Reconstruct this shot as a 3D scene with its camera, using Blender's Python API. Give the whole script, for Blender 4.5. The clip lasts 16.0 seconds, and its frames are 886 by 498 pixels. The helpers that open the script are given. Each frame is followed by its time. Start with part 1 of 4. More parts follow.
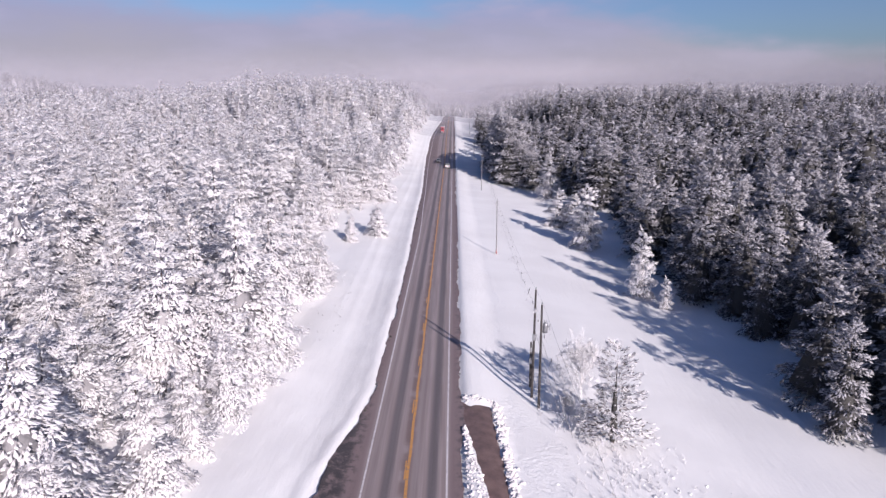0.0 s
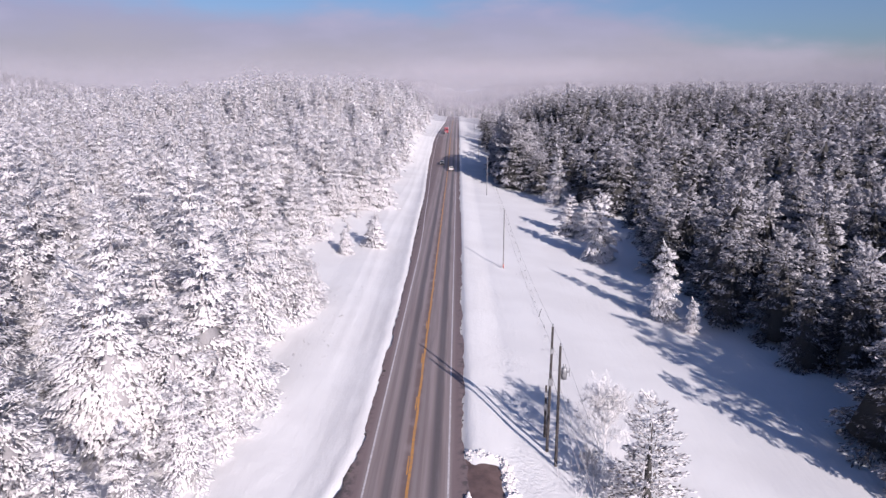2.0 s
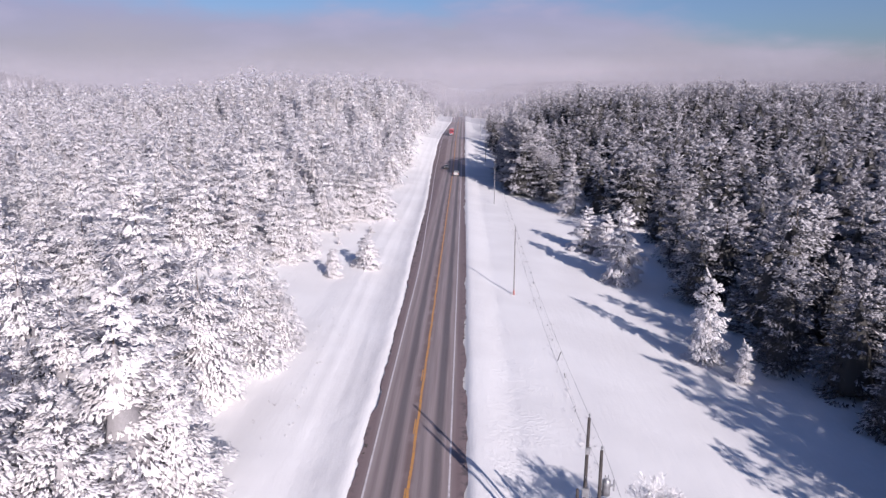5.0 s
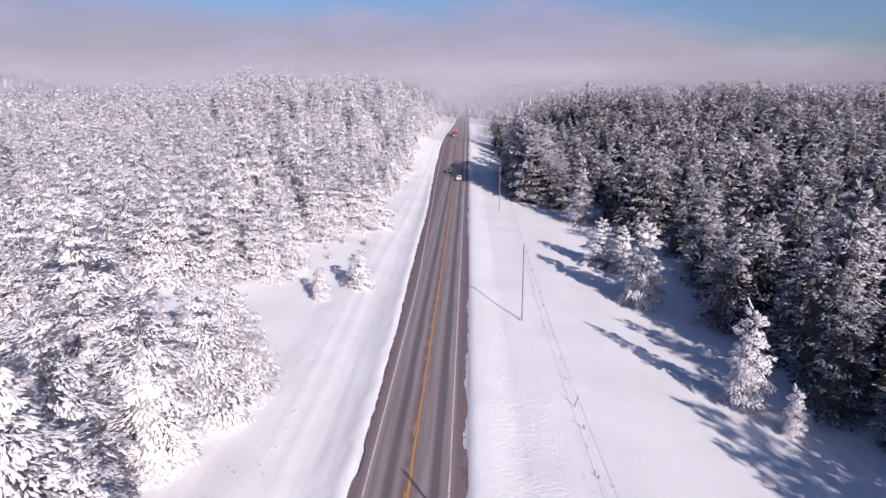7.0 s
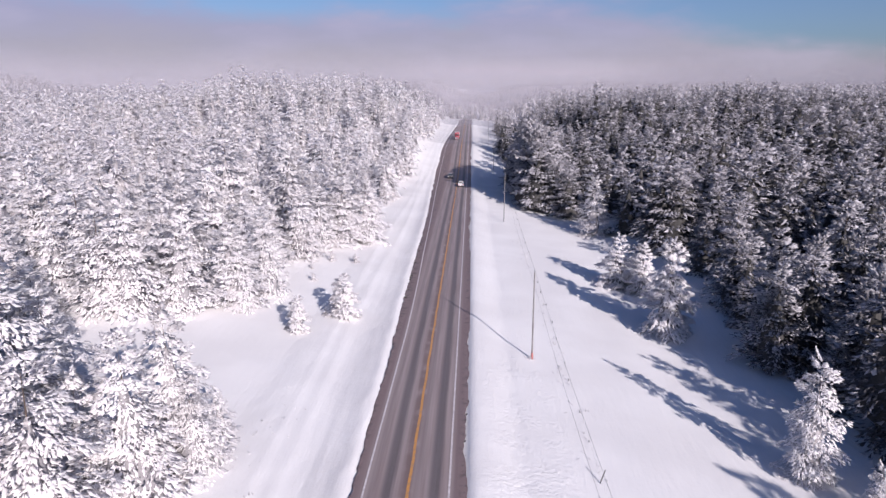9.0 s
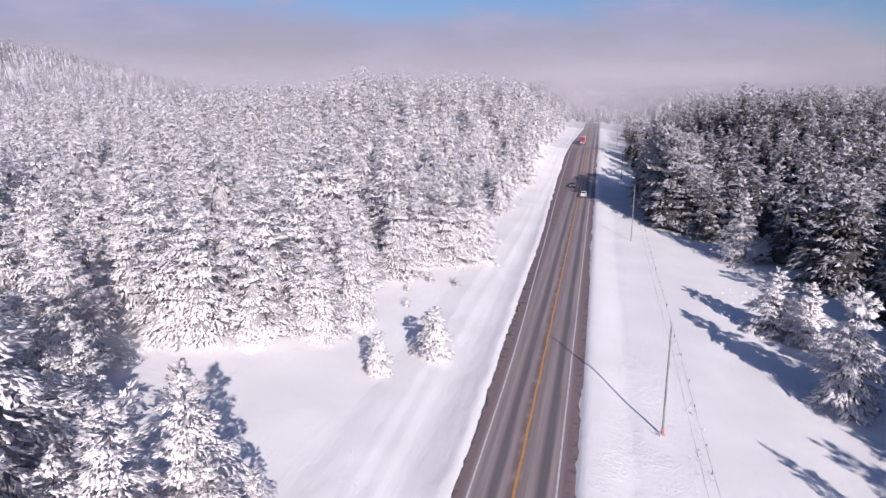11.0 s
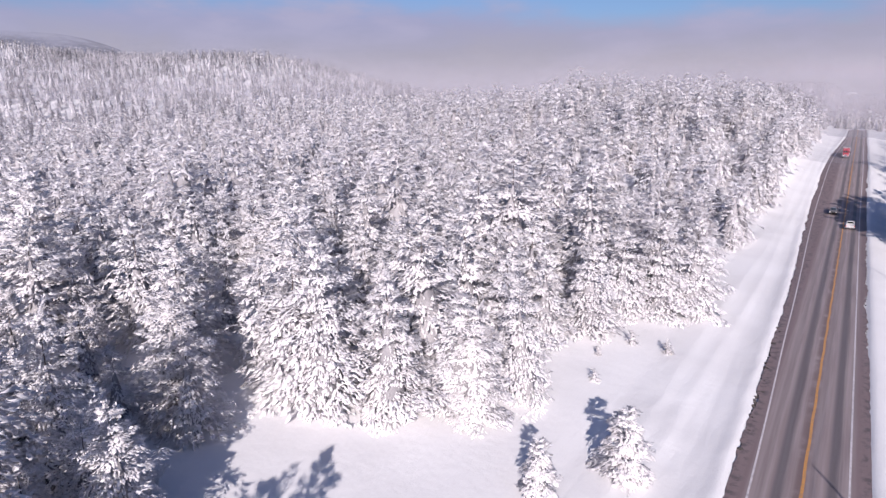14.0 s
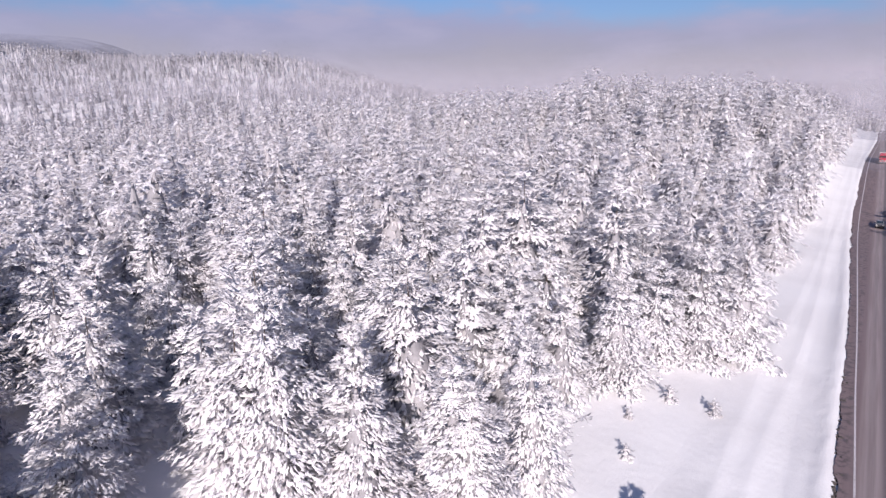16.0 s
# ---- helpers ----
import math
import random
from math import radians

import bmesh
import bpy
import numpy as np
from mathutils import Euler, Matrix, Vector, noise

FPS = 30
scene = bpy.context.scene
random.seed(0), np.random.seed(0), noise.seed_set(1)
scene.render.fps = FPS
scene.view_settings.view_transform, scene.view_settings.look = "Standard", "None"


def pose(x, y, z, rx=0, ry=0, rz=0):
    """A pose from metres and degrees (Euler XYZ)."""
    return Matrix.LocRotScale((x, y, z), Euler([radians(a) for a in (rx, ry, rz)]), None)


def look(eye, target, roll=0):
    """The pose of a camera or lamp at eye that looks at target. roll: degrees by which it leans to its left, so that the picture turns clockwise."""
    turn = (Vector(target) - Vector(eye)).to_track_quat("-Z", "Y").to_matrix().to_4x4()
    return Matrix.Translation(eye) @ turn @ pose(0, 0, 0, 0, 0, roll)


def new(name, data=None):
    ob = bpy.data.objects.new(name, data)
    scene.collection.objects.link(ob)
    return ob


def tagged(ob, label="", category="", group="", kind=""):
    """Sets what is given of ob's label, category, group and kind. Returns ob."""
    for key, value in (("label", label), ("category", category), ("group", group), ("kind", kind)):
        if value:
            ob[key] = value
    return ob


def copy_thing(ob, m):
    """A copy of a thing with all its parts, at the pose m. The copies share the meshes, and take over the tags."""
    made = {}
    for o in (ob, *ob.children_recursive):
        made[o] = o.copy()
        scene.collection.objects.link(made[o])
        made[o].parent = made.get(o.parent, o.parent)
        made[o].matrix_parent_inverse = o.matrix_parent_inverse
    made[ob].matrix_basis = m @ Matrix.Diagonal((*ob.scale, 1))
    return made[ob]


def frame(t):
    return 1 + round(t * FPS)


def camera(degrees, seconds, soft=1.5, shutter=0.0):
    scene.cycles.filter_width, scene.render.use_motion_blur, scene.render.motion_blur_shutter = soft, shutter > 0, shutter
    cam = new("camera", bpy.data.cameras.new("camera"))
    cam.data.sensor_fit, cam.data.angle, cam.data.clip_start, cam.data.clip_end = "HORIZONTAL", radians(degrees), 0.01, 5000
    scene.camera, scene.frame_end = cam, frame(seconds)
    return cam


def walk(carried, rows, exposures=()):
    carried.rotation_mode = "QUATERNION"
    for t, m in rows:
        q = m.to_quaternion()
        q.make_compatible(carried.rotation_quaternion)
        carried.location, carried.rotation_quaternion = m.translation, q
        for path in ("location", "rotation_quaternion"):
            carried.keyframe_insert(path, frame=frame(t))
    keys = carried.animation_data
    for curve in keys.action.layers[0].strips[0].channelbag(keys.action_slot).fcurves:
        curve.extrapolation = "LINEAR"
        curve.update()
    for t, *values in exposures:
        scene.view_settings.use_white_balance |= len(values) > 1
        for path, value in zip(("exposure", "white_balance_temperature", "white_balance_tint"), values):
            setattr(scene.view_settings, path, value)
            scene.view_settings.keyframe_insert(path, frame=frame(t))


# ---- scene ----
cam = camera(68.3, 16.0, soft=1.4)
METRES, EYE, TILT, LEAN, TURN = 112.0, 33.3, -13.7, 0.0, 0.89
ROWS = [
    (0.0, 0.0, 0.0, 0.0, -0.0, 0.0, -0.0),
    (0.5, 0.0009, 0.0243, 0.0065, 0.1, -0.01, -0.02),
    (1.0, 0.0018, 0.0488, 0.0126, 0.21, -0.03, -0.05),
    (1.5, 0.0027, 0.0733, 0.0191, 0.3, -0.05, -0.09),
    (2.0, 0.0036, 0.098, 0.0253, 0.39, -0.06, -0.07),
    (2.5, 0.0044, 0.1233, 0.0316, 0.47, -0.08, -0.1),
    (3.0, 0.0057, 0.1485, 0.0373, 0.58, -0.09, -0.12),
    (3.5, 0.0066, 0.1734, 0.0435, 0.68, -0.11, -0.14),
    (4.0, 0.0076, 0.1979, 0.0495, 0.76, -0.11, -0.16),
    (6.5, 0.013, 0.3315, 0.0812, 1.21, -0.06, -0.26),
    (7.0, 0.0141, 0.3593, 0.088, 1.29, -0.05, -0.3),
    (7.5, 0.0151, 0.3888, 0.0942, 1.37, -0.01, -0.31),
    (8.0, 0.016, 0.4202, 0.1015, 1.44, -0.0, -0.35),
    (10.5, 0.0215, 0.5935, 0.1432, 2.43, 0.05, -0.79),
    (11.0, 0.0225, 0.6283, 0.1513, 12.05, -0.16, -3.0),
    (11.5, 0.0224, 0.6628, 0.1602, 21.26, -0.75, -5.01),
    (12.0, 0.0203, 0.6965, 0.1693, 25.15, -1.1, -5.78),
    (12.5, 0.0139, 0.7301, 0.1774, 27.79, -1.3, -6.35),
    (13.0, 0.0053, 0.7629, 0.186, 29.38, -1.5, -6.62),
    (13.5, -0.0049, 0.795, 0.1938, 30.13, -1.51, -6.71),
    (14.0, -0.0172, 0.8271, 0.2015, 30.55, -1.49, -6.76),
    (14.5, -0.0309, 0.8584, 0.2086, 30.91, -1.44, -6.84),
    (15.0, -0.0454, 0.8901, 0.2169, 31.25, -1.5, -6.86),
    (15.5, -0.0605, 0.9214, 0.2249, 31.45, -1.49, -6.86),
    (16.0, -0.0762, 0.9532, 0.2324, 31.66, -1.45, -6.86),
]
BASE = pose(4, 0, EYE, 0, 0, TURN) @ pose(0, 0, 0, TILT, LEAN, 0)
walk(cam, [(t, BASE @ pose(METRES * x, METRES * y, METRES * z, 90 + pitch, roll, yaw))
           for t, x, y, z, yaw, pitch, roll in ROWS],
     exposures=[(0.0, 0.55, 6360, 17.3), (16.0, 0.55, 6360, 17.3)])

# ---- world and sun ----
SUN_EL, SUN_AZ = 23.0, 150.5          # degrees; azimuth clockwise from the road's direction
world = bpy.data.worlds.new("winter_sky")
scene.world = world
world.use_nodes = True


def node(tree, kind, **values):
    n = tree.nodes.new(kind)
    for key, value in values.items():
        n.inputs[key].default_value = value
    return n


def maths(tree, op, a, b=0.0, clamp=False):
    n = tree.nodes.new("ShaderNodeMath")
    n.operation, n.use_clamp = op, clamp
    for i, v in enumerate((a, b)):
        if isinstance(v, (int, float)):
            n.inputs[i].default_value = v
        else:
            tree.links.new(v, n.inputs[i])
    return n.outputs[0]


def ramp(tree, value, lo, hi):
    n = tree.nodes.new("ShaderNodeMapRange")
    n.interpolation_type = "SMOOTHSTEP"
    n.inputs["From Min"].default_value, n.inputs["From Max"].default_value = lo, hi
    tree.links.new(value, n.inputs["Value"])
    return n.outputs["Result"]


def mix(tree, fac, a, b, kind="MIX"):
    n = tree.nodes.new("ShaderNodeMix")
    n.data_type, n.blend_type = "RGBA", kind
    ins = [s for s in n.inputs if s.type == "RGBA"]
    for sock, v in ((n.inputs[0], fac), (ins[0], a), (ins[1], b)):
        if isinstance(v, (int, float)):
            sock.default_value = v
        elif isinstance(v, tuple):
            sock.default_value = (*v, 1)
        else:
            tree.links.new(v, sock)
    return [s for s in n.outputs if s.type == "RGBA"][0]


def noise_tex(tree, vector, scale, detail=3.0, rough=0.5):
    n = node(tree, "ShaderNodeTexNoise", Scale=scale, Detail=detail, Roughness=rough)
    if vector is not None:
        tree.links.new(vector, n.inputs["Vector"])
    return n.outputs["Fac"]


def make_sky():
    t = world.node_tree
    t.nodes.clear()
    out = t.nodes.new("ShaderNodeOutputWorld")
    back = node(t, "ShaderNodeBackground", Strength=1.0)
    sky = t.nodes.new("ShaderNodeTexSky")
    sky.sky_type, sky.sun_disc = "NISHITA", False
    sky.sun_elevation, sky.sun_rotation = radians(SUN_EL), radians(SUN_AZ)
    blue = mix(t, 1.0, sky.outputs[0], (0.035, 0.044, 0.064), "MULTIPLY")
    co = t.nodes.new("ShaderNodeTexCoord")
    sep = t.nodes.new("ShaderNodeSeparateXYZ")
    t.links.new(co.outputs["Generated"], sep.inputs[0])
    stretch = t.nodes.new("ShaderNodeMapping")
    stretch.inputs["Scale"].default_value = (1, 1, 3.0)
    t.links.new(co.outputs["Generated"], stretch.inputs["Vector"])
    fine = noise_tex(t, stretch.outputs[0], 5.0, 7.0, 0.55)
    # a low cloud bank all round, thinner towards the right of the road
    x, z = sep.outputs[0], sep.outputs[2]
    edge = maths(t, "SUBTRACT", 0.135, maths(t, "MULTIPLY", ramp(t, x, 0.14, 0.46), 0.075))
    edge = maths(t, "SUBTRACT", edge, maths(t, "MULTIPLY", maths(t, "SUBTRACT", 1.0, ramp(t, maths(t, "ABSOLUTE", maths(t, "ADD", x, 0.2)), 0.08, 0.32)), 0.02))
    edge = maths(t, "ADD", edge, maths(t, "MULTIPLY", maths(t, "SUBTRACT", fine, 0.5), 0.10))
    clear = ramp(t, maths(t, "SUBTRACT", z, edge), -0.035, 0.012)
    low = mix(t, ramp(t, maths(t, "ADD", z, maths(t, "MULTIPLY", maths(t, "SUBTRACT", fine, 0.5), 0.10)), 0.03, 0.12), (0.288, 0.28, 0.322), (0.24, 0.256, 0.375))
    bright = maths(t, "MULTIPLY", maths(t, "SUBTRACT", 1.0, ramp(t, maths(t, "ABSOLUTE", maths(t, "SUBTRACT", z, 0.022)), 0.0, 0.028)), maths(t, "SUBTRACT", 1.0, ramp(t, maths(t, "ABSOLUTE", maths(t, "SUBTRACT", x, 0.1)), 0.05, 0.28)))
    low = mix(t, maths(t, "MULTIPLY", bright, 0.7), low, (0.50, 0.46, 0.52))
    bank = mix(t, maths(t, "MULTIPLY", ramp(t, fine, 0.42, 0.66), 0.35), low, (0.37, 0.345, 0.41))
    t.links.new(mix(t, clear, bank, blue), back.inputs["Color"])
    t.links.new(back.outputs[0], out.inputs[0])


make_sky()
sun = new("sun", bpy.data.lights.new("sun", "SUN"))
sun.data.energy, sun.data.angle, sun.data.color = 4.6, radians(0.6), (1.0, 0.93, 0.865)
az = radians(SUN_AZ)
sun.matrix_world = look((0, 0, 0), (-math.sin(az) * math.cos(radians(SUN_EL)), -math.cos(az) * math.cos(radians(SUN_EL)), -math.sin(radians(SUN_EL))))


# ---- materials ----
def material(name):
    m = bpy.data.materials.new(name)
    m.use_nodes = True
    t = m.node_tree
    return m, t, t.nodes["Principled BSDF"]


def place(t):
    return t.nodes.new("ShaderNodeTexCoord").outputs["Object"]


def world_place(t):
    return t.nodes.new("ShaderNodeNewGeometry").outputs["Position"]


def bump(t, bsdf, height, strength, distance=0.05):
    b = node(t, "ShaderNodeBump", Strength=strength, Distance=distance)
    t.links.new(height, b.inputs["Height"])
    t.links.new(b.outputs[0], bsdf.inputs["Normal"])


def plain(name, color, rough=0.6, metal=0.0, vary=0.25, scale=3.0, grain=0.15):
    """A plain surface with stains at two scales and a fine relief."""
    m, t, b = material(name)
    p = place(t)
    n1, n2 = noise_tex(t, p, scale, 4), noise_tex(t, p, scale * 9, 3)
    f = maths(t, "ADD", maths(t, "MULTIPLY", n1, 0.7), maths(t, "MULTIPLY", n2, 0.3))
    dark = tuple(c * (1 - vary) for c in color)
    light = tuple(min(1, c * (1 + vary)) for c in color)
    t.links.new(mix(t, ramp(t, f, 0.3, 0.7), dark, light), b.inputs["Base Color"])
    b.inputs["Roughness"].default_value, b.inputs["Metallic"].default_value = rough, metal
    bump(t, b, n2, grain, 0.02)
    return m


def snow_ground():
    m, t, b = material("snow_cover")
    p = world_place(t)
    sep = t.nodes.new("ShaderNodeSeparateXYZ")
    t.links.new(p, sep.inputs[0])
    big, mid, fine = noise_tex(t, p, 0.08, 3), noise_tex(t, p, 0.9, 5, 0.6), noise_tex(t, p, 9.0, 4)
    c = mix(t, ramp(t, big, 0.35, 0.65), (0.715, 0.70, 0.708), (0.77, 0.757, 0.765))
    # thrown grit lies on the snow along the carriageway
    near = maths(t, "SUBTRACT", 1.0, ramp(t, maths(t, "ABSOLUTE", maths(t, "ADD", sep.outputs[0], 0.6)), 5.5, 11.0))
    grit = maths(t, "MULTIPLY", maths(t, "MULTIPLY", near, ramp(t, fine, 0.45, 0.75)), 0.25)
    t.links.new(mix(t, grit, c, (0.42, 0.37, 0.36)), b.inputs["Base Color"])
    b.inputs["Roughness"].default_value = 0.7
    streak = t.nodes.new("ShaderNodeMapping")
    streak.inputs["Scale"].default_value = (1.0, 0.16, 1.0)
    t.links.new(p, streak.inputs["Vector"])
    drift = noise_tex(t, streak.outputs[0], 1.3, 5, 0.6)
    # footprints and thrown lumps on the verge by the poles
    verge = maths(t, "MULTIPLY", maths(t, "SUBTRACT", 1.0, ramp(t, maths(t, "ABSOLUTE", maths(t, "SUBTRACT", sep.outputs[0], 11.0)), 2.0, 6.0)), ramp(t, noise_tex(t, p, 0.22, 3), 0.38, 0.58))
    prints = ramp(t, noise_tex(t, p, 2.1, 3, 0.6), 0.42, 0.62)
    h = maths(t, "ADD", maths(t, "MULTIPLY", mid, 0.8), maths(t, "MULTIPLY", fine, 0.06))
    h = maths(t, "ADD", h, maths(t, "ADD", maths(t, "MULTIPLY", drift, 0.9), maths(t, "MULTIPLY", maths(t, "MULTIPLY", verge, prints), 0.55)))
    bump(t, b, h, 0.26, 0.25)
    return m


def let_through(t, b, color, amount):
    """Loose snow and rime pass some light on to their far side."""
    thin, both = t.nodes.new("ShaderNodeBsdfTranslucent"), t.nodes.new("ShaderNodeMixShader")
    t.links.new(color, thin.inputs["Color"])
    both.inputs[0].default_value = amount
    t.links.new(b.outputs[0], both.inputs[1])
    t.links.new(thin.outputs[0], both.inputs[2])
    t.links.new(both.outputs[0], t.nodes["Material Output"].inputs["Surface"])


def tree_snow():
    m, t, b = material("tree_snow")
    rnd = t.nodes.new("ShaderNodeNewGeometry").outputs["Random Per Island"]
    obj = t.nodes.new("ShaderNodeObjectInfo").outputs["Random"]
    p = world_place(t)
    c = mix(t, rnd, (0.77, 0.745, 0.775), (0.85, 0.828, 0.855))
    c = mix(t, maths(t, "MULTIPLY", ramp(t, noise_tex(t, p, 3.2, 4), 0.52, 0.75), 0.22), c, (0.42, 0.385, 0.385))
    # whole stands where the wind took some of the snow
    c = mix(t, maths(t, "MULTIPLY", ramp(t, noise_tex(t, p, 0.075, 3), 0.50, 0.68), 0.28), c, (0.50, 0.47, 0.485))
    c = mix(t, maths(t, "MULTIPLY", obj, 0.2), c, (0.60, 0.565, 0.585))
    t.links.new(c, b.inputs["Base Color"])
    b.inputs["Roughness"].default_value = 0.75
    bump(t, b, noise_tex(t, p, 9.0, 3), 0.35, 0.06)
    let_through(t, b, c, 0.30)
    return m


def needles(name, dark, frost, amount, thin=0.0, patch=0.16, share=(0.45, 0.6, 0.5)):
    m, t, b = material(name)
    rnd = t.nodes.new("ShaderNodeNewGeometry").outputs["Random Per Island"]
    n = noise_tex(t, world_place(t), 5.0, 4)
    stand_noise = ramp(t, noise_tex(t, world_place(t), patch, 3), 0.33, 0.67)
    f = maths(t, "ADD", maths(t, "MULTIPLY", rnd, share[0]), maths(t, "ADD", maths(t, "MULTIPLY", n, share[1]), maths(t, "MULTIPLY", stand_noise, share[2])))
    f = maths(t, "MULTIPLY", f, amount, True)
    c = mix(t, f, dark, frost)
    t.links.new(c, b.inputs["Base Color"])
    b.inputs["Roughness"].default_value = 0.8
    bump(t, b, noise_tex(t, world_place(t), 18.0, 3), 0.7, 0.05)
    if thin:
        let_through(t, b, c, thin)
    return m


def asphalt():
    m, t, b = material("asphalt")
    p = world_place(t)
    sep = t.nodes.new("ShaderNodeSeparateXYZ")
    t.links.new(p, sep.inputs[0])
    x = sep.outputs[0]
    streak = t.nodes.new("ShaderNodeMapping")
    streak.inputs["Scale"].default_value = (1.6, 0.035, 1)
    t.links.new(p, streak.inputs["Vector"])
    long, fine = noise_tex(t, streak.outputs[0], 1.5, 5, 0.6), noise_tex(t, p, 14.0, 4)
    blot = noise_tex(t, p, 0.35, 4)
    c = mix(t, ramp(t, long, 0.3, 0.7), (0.245, 0.19, 0.187), (0.325, 0.268, 0.264))
    # bare wet wheel tracks, four across the two lanes
    for at, width, amount in ((-1.75, 0.46, 0.68), (2.3, 0.46, 0.72), (0.75, 0.3, 0.22), (-3.1, 0.3, 0.18)):
        d = maths(t, "ABSOLUTE", maths(t, "SUBTRACT", maths(t, "ADD", x, maths(t, "MULTIPLY", maths(t, "SUBTRACT", long, 0.5), 0.5)), at))
        k = maths(t, "MULTIPLY", maths(t, "SUBTRACT", 1.0, ramp(t, d, width * 0.35, width * 1.6)), amount)
        c = mix(t, k, c, (0.062, 0.056, 0.062))
    # reddish grit by the centre line and on the shoulders
    d = maths(t, "ABSOLUTE", maths(t, "ADD", x, 0.15))
    k = maths(t, "MULTIPLY", maths(t, "SUBTRACT", 1.0, ramp(t, d, 0.2, 0.8)), maths(t, "MULTIPLY", ramp(t, blot, 0.25, 0.55), 0.75))
    c = mix(t, k, c, (0.13, 0.083, 0.075))
    side = ramp(t, maths(t, "ABSOLUTE", maths(t, "ADD", x, 0.1)), 3.5, 4.3)
    c = mix(t, maths(t, "MULTIPLY", side, 0.75), c, (0.165, 0.112, 0.112))
    rim = maths(t, "MULTIPLY", ramp(t, maths(t, "ABSOLUTE", maths(t, "ADD", x, 0.1)), 4.1, 5.1), ramp(t, noise_tex(t, p, 1.1, 5, 0.65), 0.48, 0.6))
    c = mix(t, maths(t, "MULTIPLY", rim, 0.7), c, (0.05, 0.043, 0.045))
    lay = maths(t, "MULTIPLY", ramp(t, maths(t, "MULTIPLY", x, -1.0), 5.0, 5.8), ramp(t, maths(t, "MULTIPLY", sep.outputs[1], -1.0), -74.0, -64.0))
    c = mix(t, maths(t, "MULTIPLY", lay, ramp(t, noise_tex(t, p, 0.7, 5, 0.65), 0.35, 0.55)), c, (0.045, 0.037, 0.038))
    c = mix(t, maths(t, "MULTIPLY", ramp(t, fine, 0.4, 0.7), 0.2), c, (0.25, 0.23, 0.24))
    t.links.new(c, b.inputs["Base Color"])
    b.inputs["Roughness"].default_value = 0.62
    bump(t, b, fine, 0.3, 0.01)
    return m


def paint(name, color):
    m, t, b = material(name)
    p = world_place(t)
    worn = ramp(t, noise_tex(t, p, 3.0, 6, 0.7), 0.42, 0.68)
    t.links.new(mix(t, maths(t, "MULTIPLY", worn, 0.6), color, (0.17, 0.15, 0.155)), b.inputs["Base Color"])
    b.inputs["Roughness"].default_value = 0.55
    return m


SNOW = snow_ground()
TREE_SNOW = tree_snow()
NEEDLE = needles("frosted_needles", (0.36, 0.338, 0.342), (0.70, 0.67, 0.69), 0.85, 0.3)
# near-black: the shade deep inside rimed crowns, put into colour
SHADE_NEEDLE = needles("crown_shade_needles", (0.022, 0.022, 0.022), (0.10, 0.09, 0.09), 0.25)
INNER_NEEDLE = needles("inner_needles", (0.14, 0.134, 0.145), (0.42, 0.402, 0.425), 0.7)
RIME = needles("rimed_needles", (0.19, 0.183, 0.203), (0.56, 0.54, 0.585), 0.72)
FAR_NEEDLE = needles("distant_needles", (0.06, 0.058, 0.068), (0.60, 0.58, 0.62), 0.72, patch=0.03, share=(0.15, 0.15, 1.1))
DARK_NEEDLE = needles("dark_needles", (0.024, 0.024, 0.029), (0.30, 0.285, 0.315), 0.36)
PINE_NEEDLE = needles("pine_needles", (0.05, 0.045, 0.045), (0.34, 0.31, 0.31), 0.6)
TWIG = needles("frosted_twigs", (0.16, 0.13, 0.12), (0.82, 0.80, 0.82), 1.1)
BARK = plain("bark", (0.075, 0.055, 0.045), 0.9, vary=0.4, scale=2.0, grain=0.6)
POLE_WOOD = plain("weathered_pole", (0.045, 0.038, 0.038), 0.85, vary=0.35, scale=1.5, grain=0.4)
GREY_WOOD = plain("grey_pole_wood", (0.17, 0.16, 0.165), 0.85, vary=0.35, scale=1.5, grain=0.4)
ASPHALT = asphalt()
WHITE_PAINT = paint("white_paint", (0.62, 0.58, 0.59))
YELLOW_PAINT = paint("yellow_paint", (0.55, 0.265, 0.07))
WIRE = plain("wire", (0.30, 0.29, 0.30), 0.5, 0.6)
STEEL = plain("galvanised_steel", (0.33, 0.33, 0.35), 0.45, 0.7)


# ---- the lie of the land ----
def ss(a, b, v):
    k = np.clip((np.asarray(v, float) - a) / (b - a), 0, 1)
    return k * k * (3 - 2 * k)


def road_height(y):
    return 6.0 * ss(290, 400, y) + 2.5 * ss(400, 600, y) - 16.0 * ss(610, 900, y)


def road_left(y):
    """The asphalt's left edge: a turnout near the start, a climbing lane further on."""
    return -4.9 - 3.4 * ss(70, 44, y) - 1.2 * ss(110, 200, y) - 2.9 * ss(190, 330, y) + 3.5 * ss(410, 570, y)


def road_right(y):
    return 5.0 + 0.0 * np.asarray(y, float)


